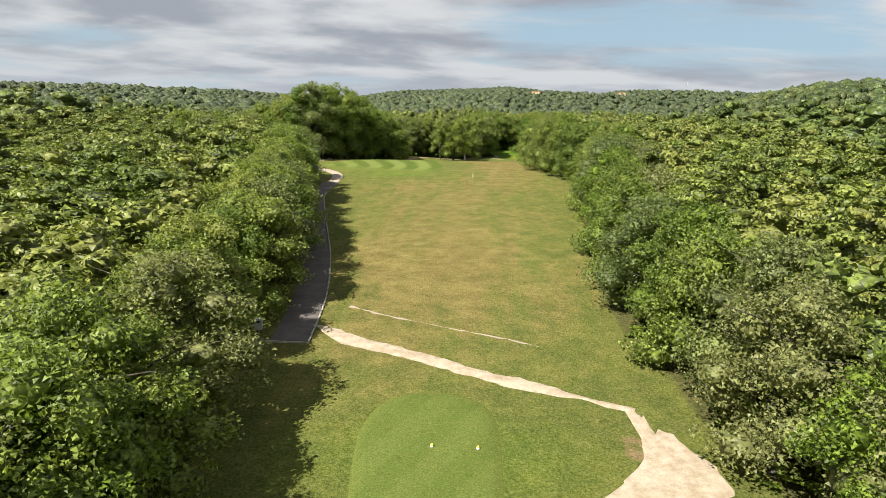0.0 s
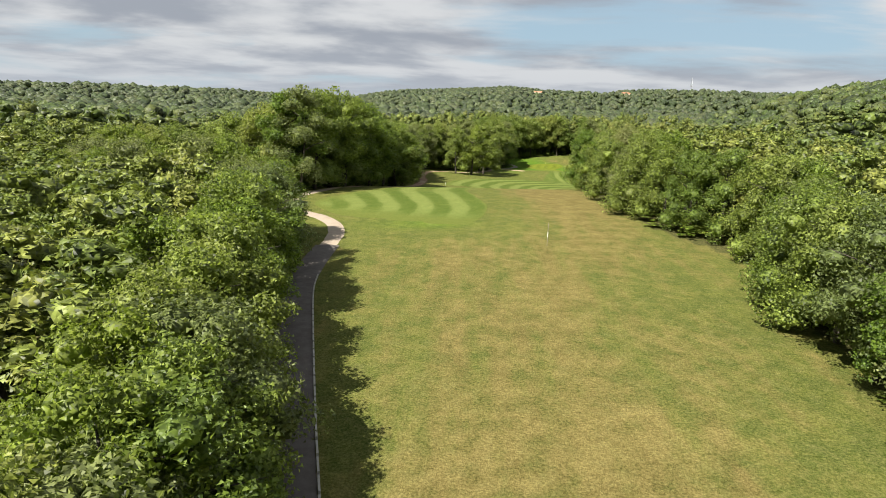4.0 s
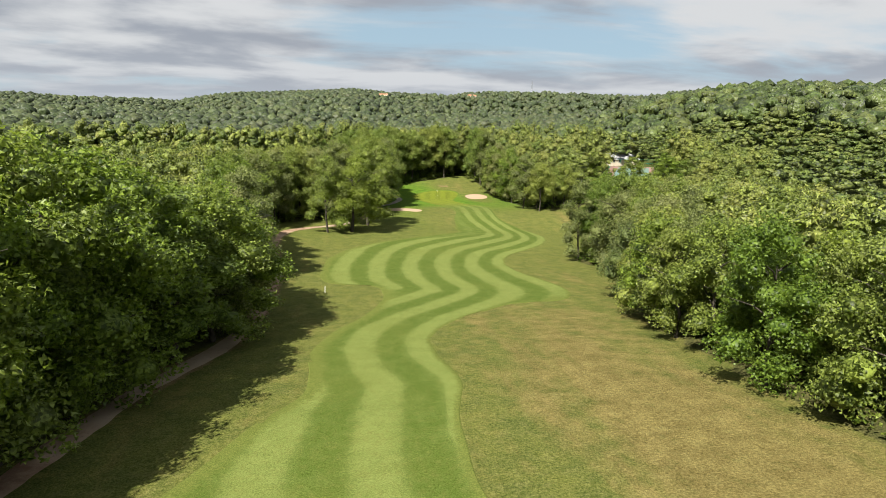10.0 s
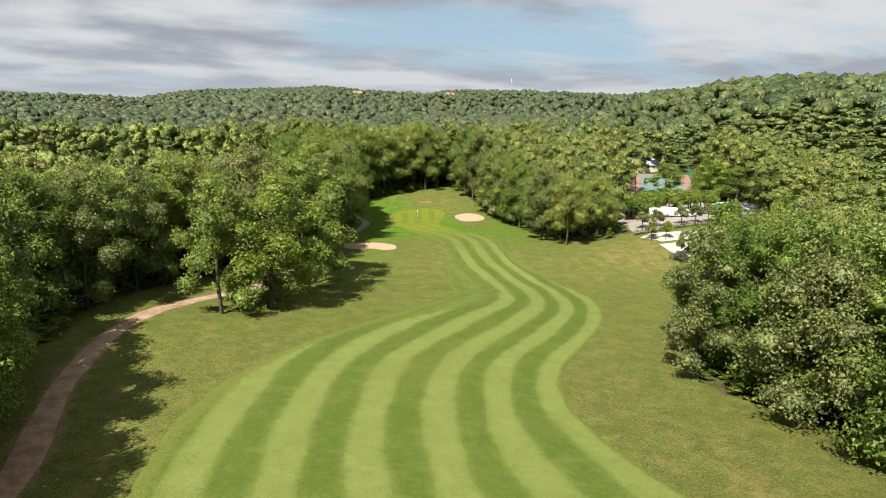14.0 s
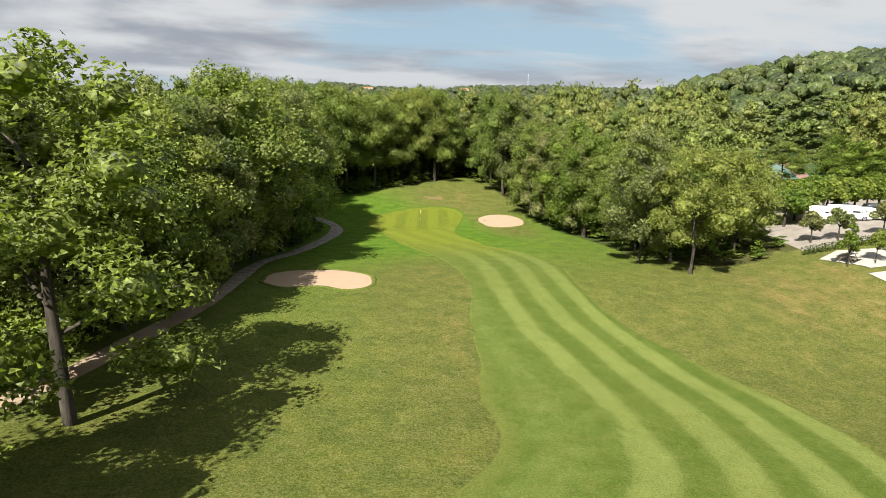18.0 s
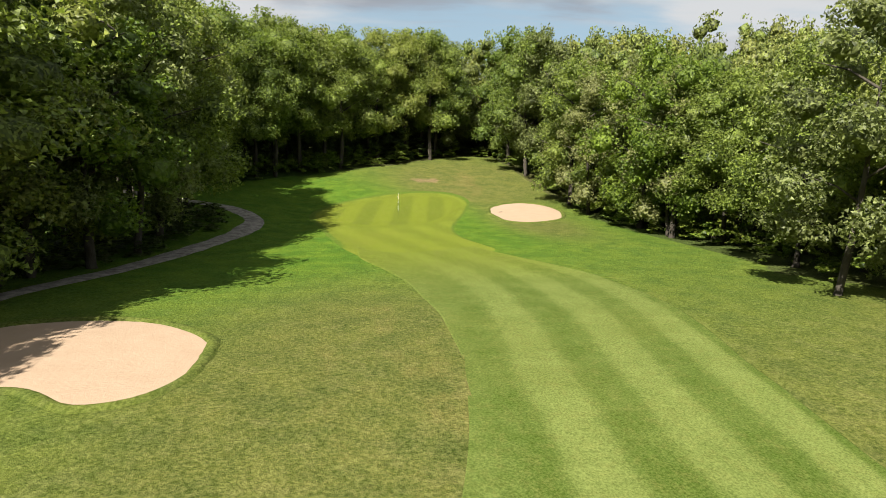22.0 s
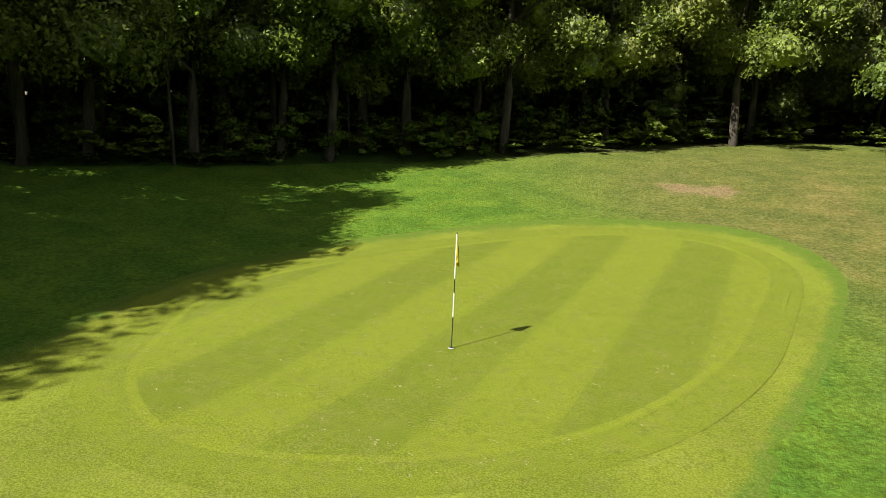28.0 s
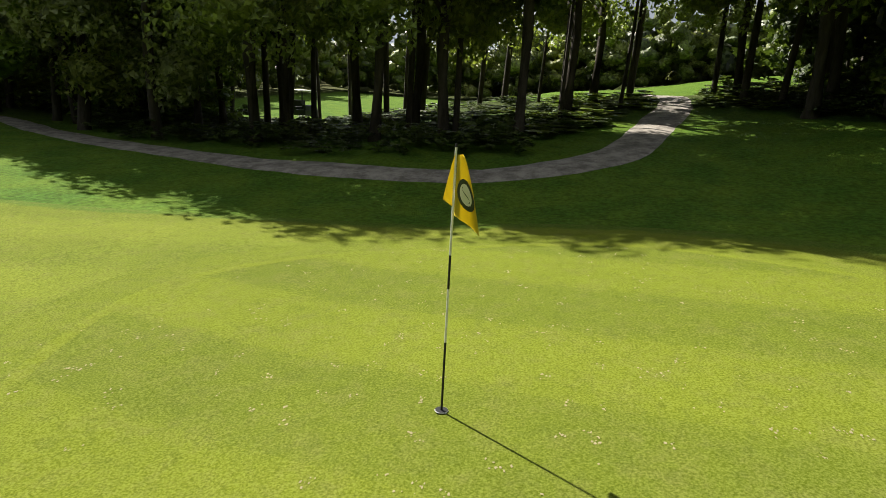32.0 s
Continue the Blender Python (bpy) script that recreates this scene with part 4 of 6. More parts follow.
for s, (h, r, base, thick, count, size, leaves) in enumerate([
        (10, 3.8, 0.4, 0.17, 11000, 0.104, M_OAK), (9.6, 4.1, 0.3, 0.19, 11500, 0.106, M_OAK_GREY), (10.4, 3.5, 0.5, 0.16, 10500, 0.102, M_OAK_FRESH), (9.2, 3.9, 0.3, 0.17, 11000, 0.104, M_OAK),
        (15, 4.5, 0.4, 0.22, 11500, 0.132, M_OAK), (14.5, 4.9, 0.3, 0.25, 12000, 0.134, M_OAK_FRESH), (15.5, 4.2, 0.8, 0.20, 11000, 0.130, M_OAK_GREY), (14, 4.6, 2.6, 0.22, 15000, 0.108, M_OAK), (15.5, 4.7, 3.0, 0.24, 15000, 0.108, M_OAK)]):
    oak(40 + s, h, r, base, thick, count, size, leaves)

LABELS = ["low spreading oak in full leaf at the wood's edge", "dusty grey-green oak in full leaf at the wood's edge", "fresh green young oak at the wood's edge", "low bushy oak in full leaf at the wood's edge",
          "tall oak with a bare lower trunk at the wood's edge", "tall bright green tree at the wood's edge", "tall slender grey-green oak at the wood's edge", "tall full-crowned oak at the wood's edge", "tall oak with a long bare trunk behind the green"]
for (ob, h), lab in zip(TREES, LABELS):
    tagged(ob, lab, "tree", "trees along the hole")


def tree_height(x, y):
    """How tall the woods stand at a place."""
    left = np.interp(y, [-60, -10, 30, 48, 66, 92, 108, 122, 150, 185, 205, 222, 262], [7.6, 7.7, 8.6, 9.6, 12.6, 12.0, 10.4, 12.4, 13.2, 14.0, 14.4, 16.0, 17.2])
    left = left * (1 - 0.28 * smooth(-23, -33, x) * smooth(120, 105, y))
    right = np.interp(y, [-60, -10, 30, 90, 112, 140, 175, 205, 260], [9.0, 8.2, 8.6, 9.4, 10.6, 14.5, 13.5, 11.8, 17.6])
    mid = np.interp(y, [-60, 0, 100, 150, 200, 260], [10, 8, 6, 18, 32, 38])
    return np.where(x < mid, left, right)


WAYS = [curve_through(TRACK_LINE, 2), curve_through(ASPHALT_LINE, 2), curve_through(BRANCH_LINE, 2)]


def free(x, y, pad):
    """Places where trees may stand: in the woods, clear of ways and open ground."""
    ok = ~inside(HOLE, x, y)
    for ring, more in ((CAR_PARK, 1.0), (COURT, 2.0), (CLEARING, 0.0), (LAWN, 1.0)):
        ok &= ~inside(ring, x, y) & (gap_to(ring, x, y) > more)
    for w in WAYS:
        ok &= gap_to(w, x, y, False) > pad
    return ok


def spots(x0, x1, y0, y1, step, seed):
    rng = np.random.default_rng(seed)
    x, y = np.meshgrid(np.arange(x0, x1, step), np.arange(y0, y1, step * 0.87))
    x = x + (np.arange(x.shape[0]) % 2)[:, None] * step / 2
    return (x + rng.uniform(-0.36, 0.36, x.shape) * step).ravel(), (y + rng.uniform(-0.36, 0.36, x.shape) * step).ravel()


sx, sy = spots(-60, 150, -62, 300, 3.9, 11)
ok = free(sx, sy, 1.7)
sx, sy = sx[ok], sy[ok]
edge_gap = gap_to(HOLE, sx, sy)
order = np.argsort(edge_gap + 4.0 * (sy < -45) + 2.5 * (sy > 275))
fringe = order[:240]
rng = np.random.default_rng(5)
used = set()
for i in fringe:
    x, y = float(sx[i]), float(sy[i])
    want = float(tree_height(x, y)) * rng.uniform(0.86, 1.06)
    tall = want > 12.2 or (rng.random() < 0.2 and want > 10.5)
    k = 8 if y > 250 and x < 47 else 7 if (x < 22 and 222 < y < 252) or (x > 48 and 195 < y < 226) else int(rng.integers(4, 7) if tall else rng.integers(0, 4))
    ob, h = TREES[k]
    m = pose(x, y, float(height(x, y)) - 0.08, 0, 0, rng.uniform(0, 360)) @ Matrix.Diagonal((*(Vector((1, 1, 1)) * (want / h) ** 0.8), 1)) @ Matrix.Diagonal((1, 1, (want / h) ** 0.2, 1))
    if k not in used:
        used.add(k)
        ob.matrix_basis = m
    else:
        c = copy_thing(ob, Matrix())
        c.matrix_basis = m

# the oaks that stand forward of the left-hand wood
for k, x, y, turn, wide, tall in (
        (5, 5.8, 168.5, 70, 1.28, 0.93), (4, 1.2, 166.0, 300, 0.9, 0.92), (4, 9.6, 179.8, 10, 1.36, 1.04), (6, 3.4, 185.2, 130, 1.25, 1.05), (4, 6.3, 190.4, 220, 1.15, 1.0),
        (0, -12.8, 38.8, 20, 0.95, 0.74), (4, 11.4, 206.4, 150, 1.1, 1.04), (7, 13.2, 210.4, 80, 1.5, 1.26), (4, 15.2, 217.4, 40, 1.15, 1.14), (6, 18.4, 224.0, 90, 1.1, 1.12),
        (7, 18.6, 228.4, 30, 1.2, 1.16), (7, 18.8, 233.4, 130, 1.05, 1.2), (7, 18.4, 238.6, 230, 1.0, 1.3), (7, 15.6, 248.4, 20, 1.3, 1.3), (8, 19.4, 256.4, 60, 1.4, 1.16), (8, 24.3, 262.0, 10, 1.4, 1.18),
        (6, 52.4, 208.4, 0, 0.9, 0.88), (7, 55.1, 203.5, 80, 0.9, 0.85),
        (5, 86, 249.5, 10, 1.05, 0.68), (4, 80.5, 245.5, 60, 1.0, 0.68), (5, 91, 251.5, 0, 0.95, 0.68), (7, 105.4, 250.2, 50, 0.95, 0.62), (5, 114, 242.5, 90, 1.25, 0.66), (4, 119.5, 240.5, 20, 1.2, 0.62), (4, 123, 256, 20, 0.95, 0.7), (5, 118, 250.5, 90, 1.0, 0.7)):
    lone = copy_thing(TREES[k][0], Matrix())
    lone.matrix_basis = pose(x, y, float(height(x, y)) - 0.08, 0, 0, turn) @ Matrix.Diagonal((wide, wide, tall, 1))
    tagged(lone, "broad green oak standing forward of the wood beside the track", "tree", "trees along the hole")


# the row that hangs over the way
WAY_ROW = [(14.2, 252.0), (22.6, -2.0), (22.9, -6.6), (23.0, -11.4), (23.4, 3.2), (0.4, -32), (-0.2, -27.5), (-1.0, -22.5), (-2.6, -16.5)]
for line, y0, y1, step, away in ((ASPHALT_LINE, -9, 31, 4.4, 3.1), (TRACK_LINE, 68, 113, 4.8, 1.5), (TRACK_LINE, 192, 222, 4.6, 1.7)):
    row = curve_through(line, 0.5)
    last = None
    for a, b in zip(row, row[1:]):
        if y0 < a[1] < y1 and (last is None or np.hypot(*(a - last)) > step):
            last = a
            d = (b - a) / np.hypot(*(b - a))
            WAY_ROW.append((float(a[0] - d[1] * away), float(a[1] + d[0] * away)))
rng = np.random.default_rng(17)
for x, y in WAY_ROW:
    want = float(tree_height(x, y)) * rng.uniform(0.92, 1.06)
    want *= 1.0 if y > 190 else 1.16 if 64 < y < 116 else 0.96
    k = 8 if y > 250 else int(rng.integers(0, 4) if want < 11 else rng.integers(4, 8) if y > 190 else rng.integers(4, 7))
    c = copy_thing(TREES[k][0], Matrix())
    c.matrix_basis = pose(x, y, float(height(x, y)) - 0.08, 0, 0, rng.uniform(0, 360)) @ Matrix.Diagonal((*((1.08, 1.08) if y > 190 else (1.1, 1.1) if 64 < y < 116 else (0.95, 0.95)), want / TREES[k][1], 1))
    tagged(c, "oak in full leaf overhanging the cart path" if x < 18 else "low oak in full leaf beside the rough", "tree", "trees along the hole")


# ---- the woods behind, too many to count ----
def woods(name, x, y, tall, width, count, size, seed, material, low, label, lobes=6, fine=1, core=0.84):
    """Crowns of far trees in one mesh: uneven leafy masses with sprays breaking their outlines."""
    r = np.random.default_rng(seed)
    vs, fs, n = [], [], 0
    patterns = []
    for i in range(10):
        rr = np.random.default_rng(seed + i)
        masses = crown_lobes(rr, 1.0, 0.36, low, lobes)
        bits = [sprays(rr, tufted(rr, masses, 4), count, size, low=-0.3, flat=0.62, shell=(0.7, 1.12))]
        patterns.append(joined(*([cores(rr, masses, fine, core, 0.62, 0.34)] if core else []), *bits))
    for px, py, ph, pw in zip(x, y, tall, width):
        v, f = patterns[r.integers(10)]
        a = r.uniform(0, 6.28)
        c, s = math.cos(a), math.sin(a)
        q = np.empty_like(v)
        q[:, 0] = (v[:, 0] * c - v[:, 1] * s) * pw / 0.36 + px
        q[:, 1] = (v[:, 0] * s + v[:, 1] * c) * pw / 0.36 + py
        q[:, 2] = v[:, 2] * ph
        vs.append(q)
        fs.append(f + n)
        n += len(v)
    many = [len(v) for v in vs]
    z0 = np.repeat(height(x, y), many)
    V, F = np.concatenate(vs), np.concatenate(fs)
    V[:, 2] += z0
    return tagged(raw(name, V, F, material, attrs={"tone": np.repeat(r.random(len(x)), many)}), label, "woodland", kind="stuff")


def domes(name, x, y, tall, width, seed, material, label):
    """Far canopies: two or three uneven rounded masses a tree."""
    r = np.random.default_rng(seed)
    bv, bf = BALL[1]
    n, k = len(x), 2
    side = r.uniform(0, 6.28, n)
    v = np.empty((n, k, len(bv), 3))
    z0 = height(x, y)
    for j in range(k):
        reach = width * (0.12 if j == 0 else 0.62)
        rad = width * (r.uniform(0.62, 0.82, n) if j == 0 else r.uniform(0.34, 0.6, n))
        top = tall * (1.0 if j == 0 else r.uniform(0.7, 0.98, n))
        cx, cy = x + np.cos(side + j) * reach, y + np.sin(side + j) * reach
        jit = r.uniform(0.72, 1.22, (n, len(bv)))
        for ax, mid in ((0, cx), (1, cy)):
            v[:, j, :, ax] = mid[:, None] + bv[None, :, ax] * rad[:, None] * jit
        v[:, j, :, 2] = (z0 + top - rad * 0.85)[:, None] + bv[None, :, 2] * (rad * 0.85)[:, None] * jit
    F = (np.array(bf)[None] + (np.arange(n * k) * len(bv))[:, None, None]).reshape(-1, 3)
    return tagged(raw(name, v.reshape(-1, 3), F, material, attrs={"tone": np.repeat(r.random(n), k * len(bv))}, smooth_on=True), label, "woodland", kind="stuff")


back = order[240:]
bx, by = sx[back], sy[back]
near2 = ((gap_to(HOLE, bx, by) < 27) | (gap_to(CAR_PARK, bx, by) < 20)) & (by > -60) & ~((bx < 17) & (by > 219) & (by < 252))
bx, by = bx[near2], by[near2]
rng = np.random.default_rng(8)
keep = (rng.random(len(bx)) < np.where(by < 60, 0.86, 0.72)) | (gap_to(HOLE, bx, by) < 9)
bx, by = bx[keep], by[keep]
b_tall = tree_height(bx, by) * rng.uniform(0.82, 1.05, len(bx))
low_ones = b_tall < 11.5
woods("wood_near", bx[low_ones], by[low_ones], b_tall[low_ones], rng.uniform(2.8, 4.2, low_ones.sum()), 900, 0.0215, 21, M_WOODS, 0.06, "oak wood in full leaf behind the edge trees", 7, 1, 0.62)
woods("wood_near_tall", bx[~low_ones], by[~low_ones], b_tall[~low_ones], rng.uniform(3.3, 4.8, (~low_ones).sum()), 1250, 0.0140, 20, M_WOODS, 0.06, "tall oak wood in full leaf behind the edge trees", 9, 1, 0.6)
tv, tf = [], []
for px, py, pz, ph in zip(bx, by, height(bx, by), b_tall):
    limb(tv, tf, [(px, py, pz - 0.3), (px + rng.uniform(-0.3, 0.3), py + rng.uniform(-0.3, 0.3), pz + ph * 0.32), (px + rng.uniform(-0.5, 0.5), py, pz + ph * 0.6)], [0.17, 0.13, 0.06], 5)
tagged(raw("wood_trunks", tv, tf, M_BARK, smooth_on=True), "bare lower trunks inside the oak wood", "woodland", kind="stuff")

fx, fy = spots(-300, 430, -90, 560, 7.8, 31)
ok = free(fx, fy, 3.0) & ~(((gap_to(HOLE, fx, fy) < 27) | (gap_to(CAR_PARK, fx, fy) < 20)) & (fx > -60) & (fx < 150) & (fy > -60) & (fy < 300))
ok &= (np.abs(np.degrees(np.arctan2(fx - 10, fy + 75))) < 62) | ((fx < 0) & (fx > -190) & (fy > 130))
fx, fy = fx[ok], fy[ok]
rng = np.random.default_rng(9)
f_near = np.minimum(gap_to(HOLE, fx, fy), gap_to(CAR_PARK, fx, fy)) < 95
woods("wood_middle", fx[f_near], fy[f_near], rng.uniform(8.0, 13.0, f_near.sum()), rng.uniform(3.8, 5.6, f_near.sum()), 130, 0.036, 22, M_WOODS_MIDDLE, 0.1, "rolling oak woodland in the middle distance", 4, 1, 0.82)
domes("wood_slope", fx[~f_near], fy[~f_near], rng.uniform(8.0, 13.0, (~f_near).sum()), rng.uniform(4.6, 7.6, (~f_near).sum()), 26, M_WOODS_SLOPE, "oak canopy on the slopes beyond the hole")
hx, hy = spots(-1350, 1750, 150, 1900, 16.5, 32)
ok = ~((hx > -300) & (hx < 430) & (hy < 560)) & (np.abs(np.degrees(np.arctan2(hx - 10, hy + 40)) - 8) < 52)
hx, hy = hx[ok], hy[ok]
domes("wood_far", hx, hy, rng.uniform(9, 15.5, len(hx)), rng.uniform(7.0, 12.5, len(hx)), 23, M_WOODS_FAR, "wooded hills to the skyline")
wx, wy = spots(-900, -200, -50, 560, 12.5, 33)
ok = (wx < -300) & (wy > 60) & (np.hypot(wx, wy) < 800)
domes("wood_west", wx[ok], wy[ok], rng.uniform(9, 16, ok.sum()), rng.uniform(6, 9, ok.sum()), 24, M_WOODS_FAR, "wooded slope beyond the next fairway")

# ---- undergrowth along the foot of the woods ----
ux, uy = spots(-35, 70, -50, 275, 1.5, 41)
rng = np.random.default_rng(12)
ug = gap_to(HOLE, ux, uy)
ok = free(ux, uy, 1.2) & (ug < 5.5) & (rng.random(len(ux)) < np.where((ux < 21) & (uy > 222), 0.95, np.where((ux > 45) & (uy < 228), 0.45, np.where(uy > 190, 0.95, 0.5))))
ux, uy = ux[ok], uy[ok]
woods("undergrowth", ux, uy, rng.uniform(0.5, 1.7, len(ux)) * np.where((ux < 21) & (uy > 222) & (uy < 250), 0.3, np.where(uy > 250, 1.5, np.where(uy > 190, 1.7, 1.0))), rng.uniform(0.6, 1.3, len(ux)), 150, 0.065, 25, M_OAK_FRESH, 0.0, "brambles and saplings along the foot of the wood", 4, 1, 0.6)

# ---- thicket under the trees behind the green ----
qx, qy = spots(-2, 66, 250, 292, 2.3, 43)
rng = np.random.default_rng(13)
ok = free(qx, qy, 1.5) & (gap_to(HOLE, qx, qy) > 2.6) & (gap_to(HOLE, qx, qy) < 18) & (rng.random(len(qx)) < 0.92)
qx, qy = qx[ok], qy[ok]
woods("thicket", qx, qy, rng.uniform(2.4, 7.5, len(qx)), rng.uniform(1.4, 2.5, len(qx)), 320, 0.042, 27, M_BUSH, 0.0, "dark thicket of saplings under the trees behind the green", 6, 1, 0.55)

# ---- the thin copse on the bank between the track and the clearing ----
cx0, cy0 = spots(3, 24, 216, 266, 2.5, 47)
ok = free(cx0, cy0, 1.3) & (rng.random(len(cx0)) < np.where((cy0 > 222) & (cy0 < 244), 0.26, 0.5))
cx0, cy0 = cx0[ok], cy0[ok]
woods("copse", cx0, cy0, rng.uniform(9, 15, len(cx0)), rng.uniform(1.2, 2.2, len(cx0)), 520, 0.013, 28, M_OAK_FRESH, 0.34, "thin leafy copse on the bank beside the track", 6, 1, 0.3)
tv, tf = [], []
for px, py, pz in zip(cx0, cy0, height(cx0, cy0)):
    lx, ly, tk = rng.uniform(-0.4, 0.4), rng.uniform(-0.4, 0.4), rng.uniform(0.07, 0.17)
    limb(tv, tf, [(px, py, pz - 0.3), (px + lx * 0.5, py + ly * 0.6, pz + 3.5), (px + lx, py + ly, pz + 8.5)], [tk * 1.2, tk, tk * 0.5], 7)
tagged(raw("copse_trunks", tv, tf, M_BARK, smooth_on=True), "slender trunks of the copse beside the track", "woodland", kind="stuff")

# ---- brambles and ferns on the bank below the copse ----
cx1, cy1 = spots(5, 23, 218, 262, 1.15, 49)
verge = np.interp(cy1, [218, 219.5, 227, 232.5, 237.5, 241], [18.2, 18.9, 21.8, 23.6, 23.9, 21.8]) - 1.7
ok = (free(cx1, cy1, 1.15) | ((cx1 < verge) & (cy1 < 239.5))) & (rng.random(len(cx1)) < 0.85)
cx1, cy1 = cx1[ok], cy1[ok]
woods("bank_brambles", cx1, cy1, rng.uniform(0.3, 1.2, len(cx1)) * np.where((cx1 < 18) & (cy1 > 222) & (cy1 < 247), 0.36, 0.85), rng.uniform(0.5, 1.0, len(cx1)), 150, 0.06, 30, M_BUSH, 0.0, "brambles and ferns covering the bank", 4, 1, 0.4)

# ---- the far edge of the neighbouring clearing, in leaf down to the ground ----
ex, ey = spots(-95, 8, 195, 285, 4.2, 45)
ok = ~inside(CLEARING, ex, ey) & (gap_to(CLEARING, ex, ey) > 0.5) & (gap_to(CLEARING, ex, ey) < 13) & ((ex < -2) | (ey > 262)) & (gap_to(HOLE, ex, ey) > 6)
ex, ey = ex[ok], ey[ok]
woods("clearing_edge_wood", ex, ey, rng.uniform(9, 15, len(ex)), rng.uniform(2.6, 3.8, len(ex)), 420, 0.03, 29, M_WOODS, 0.0, "dense trees round the neighbouring clearing", 7, 2)


# ---- things on the hole ----
def flagstick(x, y, z):
    ob = tagged(empty("flagstick", x, y, z), "black and white banded flagstick with a limp yellow flag", "flagstick")
    for lo, hi, m, lab in ((-0.08, 0.60, M_BLACK, "black band"), (0.60, 1.04, M_WHITE, "white band"), (1.04, 1.31, M_BLACK, "black band"), (1.31, 2.12, M_WHITE, "white band")):
        part("pole_section", rod(bmesh.new(), (0, 0, lo), (0, 0, hi), 0.0095, n=10), m, ob, lab)
    part("knob", rod(bmesh.new(), (0, 0, 2.12), (0, 0, 2.15), 0.013, 0.008, 10), M_BLACK, ob)
    # No hole is cut: a flat black disc stands for the shade inside the cup.
    bm = bmesh.new()
    rod(bm, (0, 0, 0.004), (0, 0, 0.012), 0.053, 0.053, 24)
    part("cup_mouth", bm, M_BLACK, ob, "black disc for the shaded mouth of the cup")
    bm = bmesh.new()
    seg = 28
    for i in range(seg):
        a0, a1 = 2 * math.pi * i / seg, 2 * math.pi * (i + 1) / seg
        q = [bm.verts.new((r * math.cos(a), r * math.sin(a), h)) for a, r, h in ((a0, 0.053, 0.013), (a1, 0.053, 0.013), (a1, 0.056, 0.008), (a0, 0.056, 0.008))]
        bm.faces.new(q)
    part("cup_rim", bm, M_WHITE, ob, "white rim of the cup")

    # the cloth hangs limp from the top, folded once about the pole
    def cloth(u, v):
        """u from the pole outward, v downward."""
        drop = 0.03 + v * (0.44 + 0.15 * u)
        reach = 0.30 * u * (0.22 + 0.78 * v ** 0.75)
        fold = 0.035 * math.sin(u * 5.2 + v * 1.2) * (0.3 + v)
        return (reach * 0.16 + fold, 0.012 + reach * 0.66, 2.10 - drop)
    bm = bmesh.new()
    nu, nv = 16, 20
    g = [[bm.verts.new(cloth(i / nu, j / nv)) for j in range(nv + 1)] for i in range(nu + 1)]
    for i in range(nu):
        for j in range(nv):
            bm.faces.new((g[i][j], g[i + 1][j], g[i + 1][j + 1], g[i][j + 1]))
    # the short fold on the other side of the pole
    h = [[bm.verts.new((0.03 * i / 4 * (0.4 + j / 10), -0.075 * (i / 4) * (j / 10) ** 0.8, 2.08 - 0.40 * j / 10 + 0.06 * (i / 4) * (j / 10))) for j in range(11)] for i in range(5)]
    for i in range(4):
        for j in range(10):
            bm.faces.new((h[i][j], h[i][j + 1], h[i + 1][j + 1], h[i + 1][j]))
    bmesh.ops.solidify(bm, geom=bm.faces[:], thickness=0.002)
    flag = smoothed(part("flag", bm, M_YELLOW, ob, "limp yellow cloth flag with a round printed badge"))

    def badge(name, r0, r1, m, lift):
        b = bmesh.new()
        seg = 36
        rings = []
        for r in (r0, (r0 + r1) / 2, r1):
            row = []
            for i in range(seg):
                a = 2 * math.pi * i / seg
                u, v = 0.54 + r * math.cos(a) * 1.95, 0.56 + r * math.sin(a)
                p = Vector(cloth(u, v))
                row.append(b.verts.new(p + Vector((lift, 0, 0))))
            rings.append(row)
        for k in range(2):
            for i in range(seg):
                b.faces.new((rings[k][i], rings[k][(i + 1) % seg], rings[k + 1][(i + 1) % seg], rings[k + 1][i]))
        return part(name, b, m, flag)
    def swirl(lift):
        """The curved mark in the middle of the badge."""
        b = bmesh.new()
        rows = []
        for i in range(25):
            q = i / 24 * 2 - 1
            cx, cy = 0.075 * math.sin(q * 2.6) + 0.02 * q, 0.105 * q
            w = 0.006 + 0.020 * (1 - q * q)
            rows.append([b.verts.new(Vector(cloth(0.54 + (cx + s * w * 0.4) * 1.95, 0.56 + cy + s * w)) + Vector((lift, 0, 0))) for s in (-0.5, 0.5)])
        for r0, r1 in zip(rows, rows[1:]):
            b.faces.new((r0[0], r0[1], r1[1], r1[0]))
        return part("badge_mark", b, M_DARKPRINT, flag)
    for side in (1, -1):
        badge("badge_ring", 0.155, 0.225, M_DARKPRINT, 0.005 * side)
        badge("badge_disc", 0.004, 0.155, M_CREAM, 0.005 * side)
        swirl(0.009 * side)
    return ob


FZ = float(height(36.05, 239.78)) + 0.047
flagstick(36.05, 239.78, FZ).rotation_euler = (0, 0, radians(8))


def banded_post(x, y, h, r, label, bands):
    ob = tagged(empty("marker_post", x, y, float(height(x, y))), label, "post")
    n = len(bands)
    for i, m in enumerate(bands):
        bm = rod(bmesh.new(), (0, 0, h * i / n - (0.25 if i == 0 else 0)), (0, 0, h * (i + 1) / n), r, n=10)
        part("post_section", bm, m, ob)
    part("cap", rod(bmesh.new(), (0, 0, h), (0, 0, h + 0.03), r * 1.15, r * 0.6, 10), bands[-1], ob)
    return ob


banded_post(11.5, 40.0, 2.0, 0.024, "tall distance post banded brown and white in the rough", [M_PLANK, M_PLANK, M_WHITE, M_PLANK, M_PLANK])
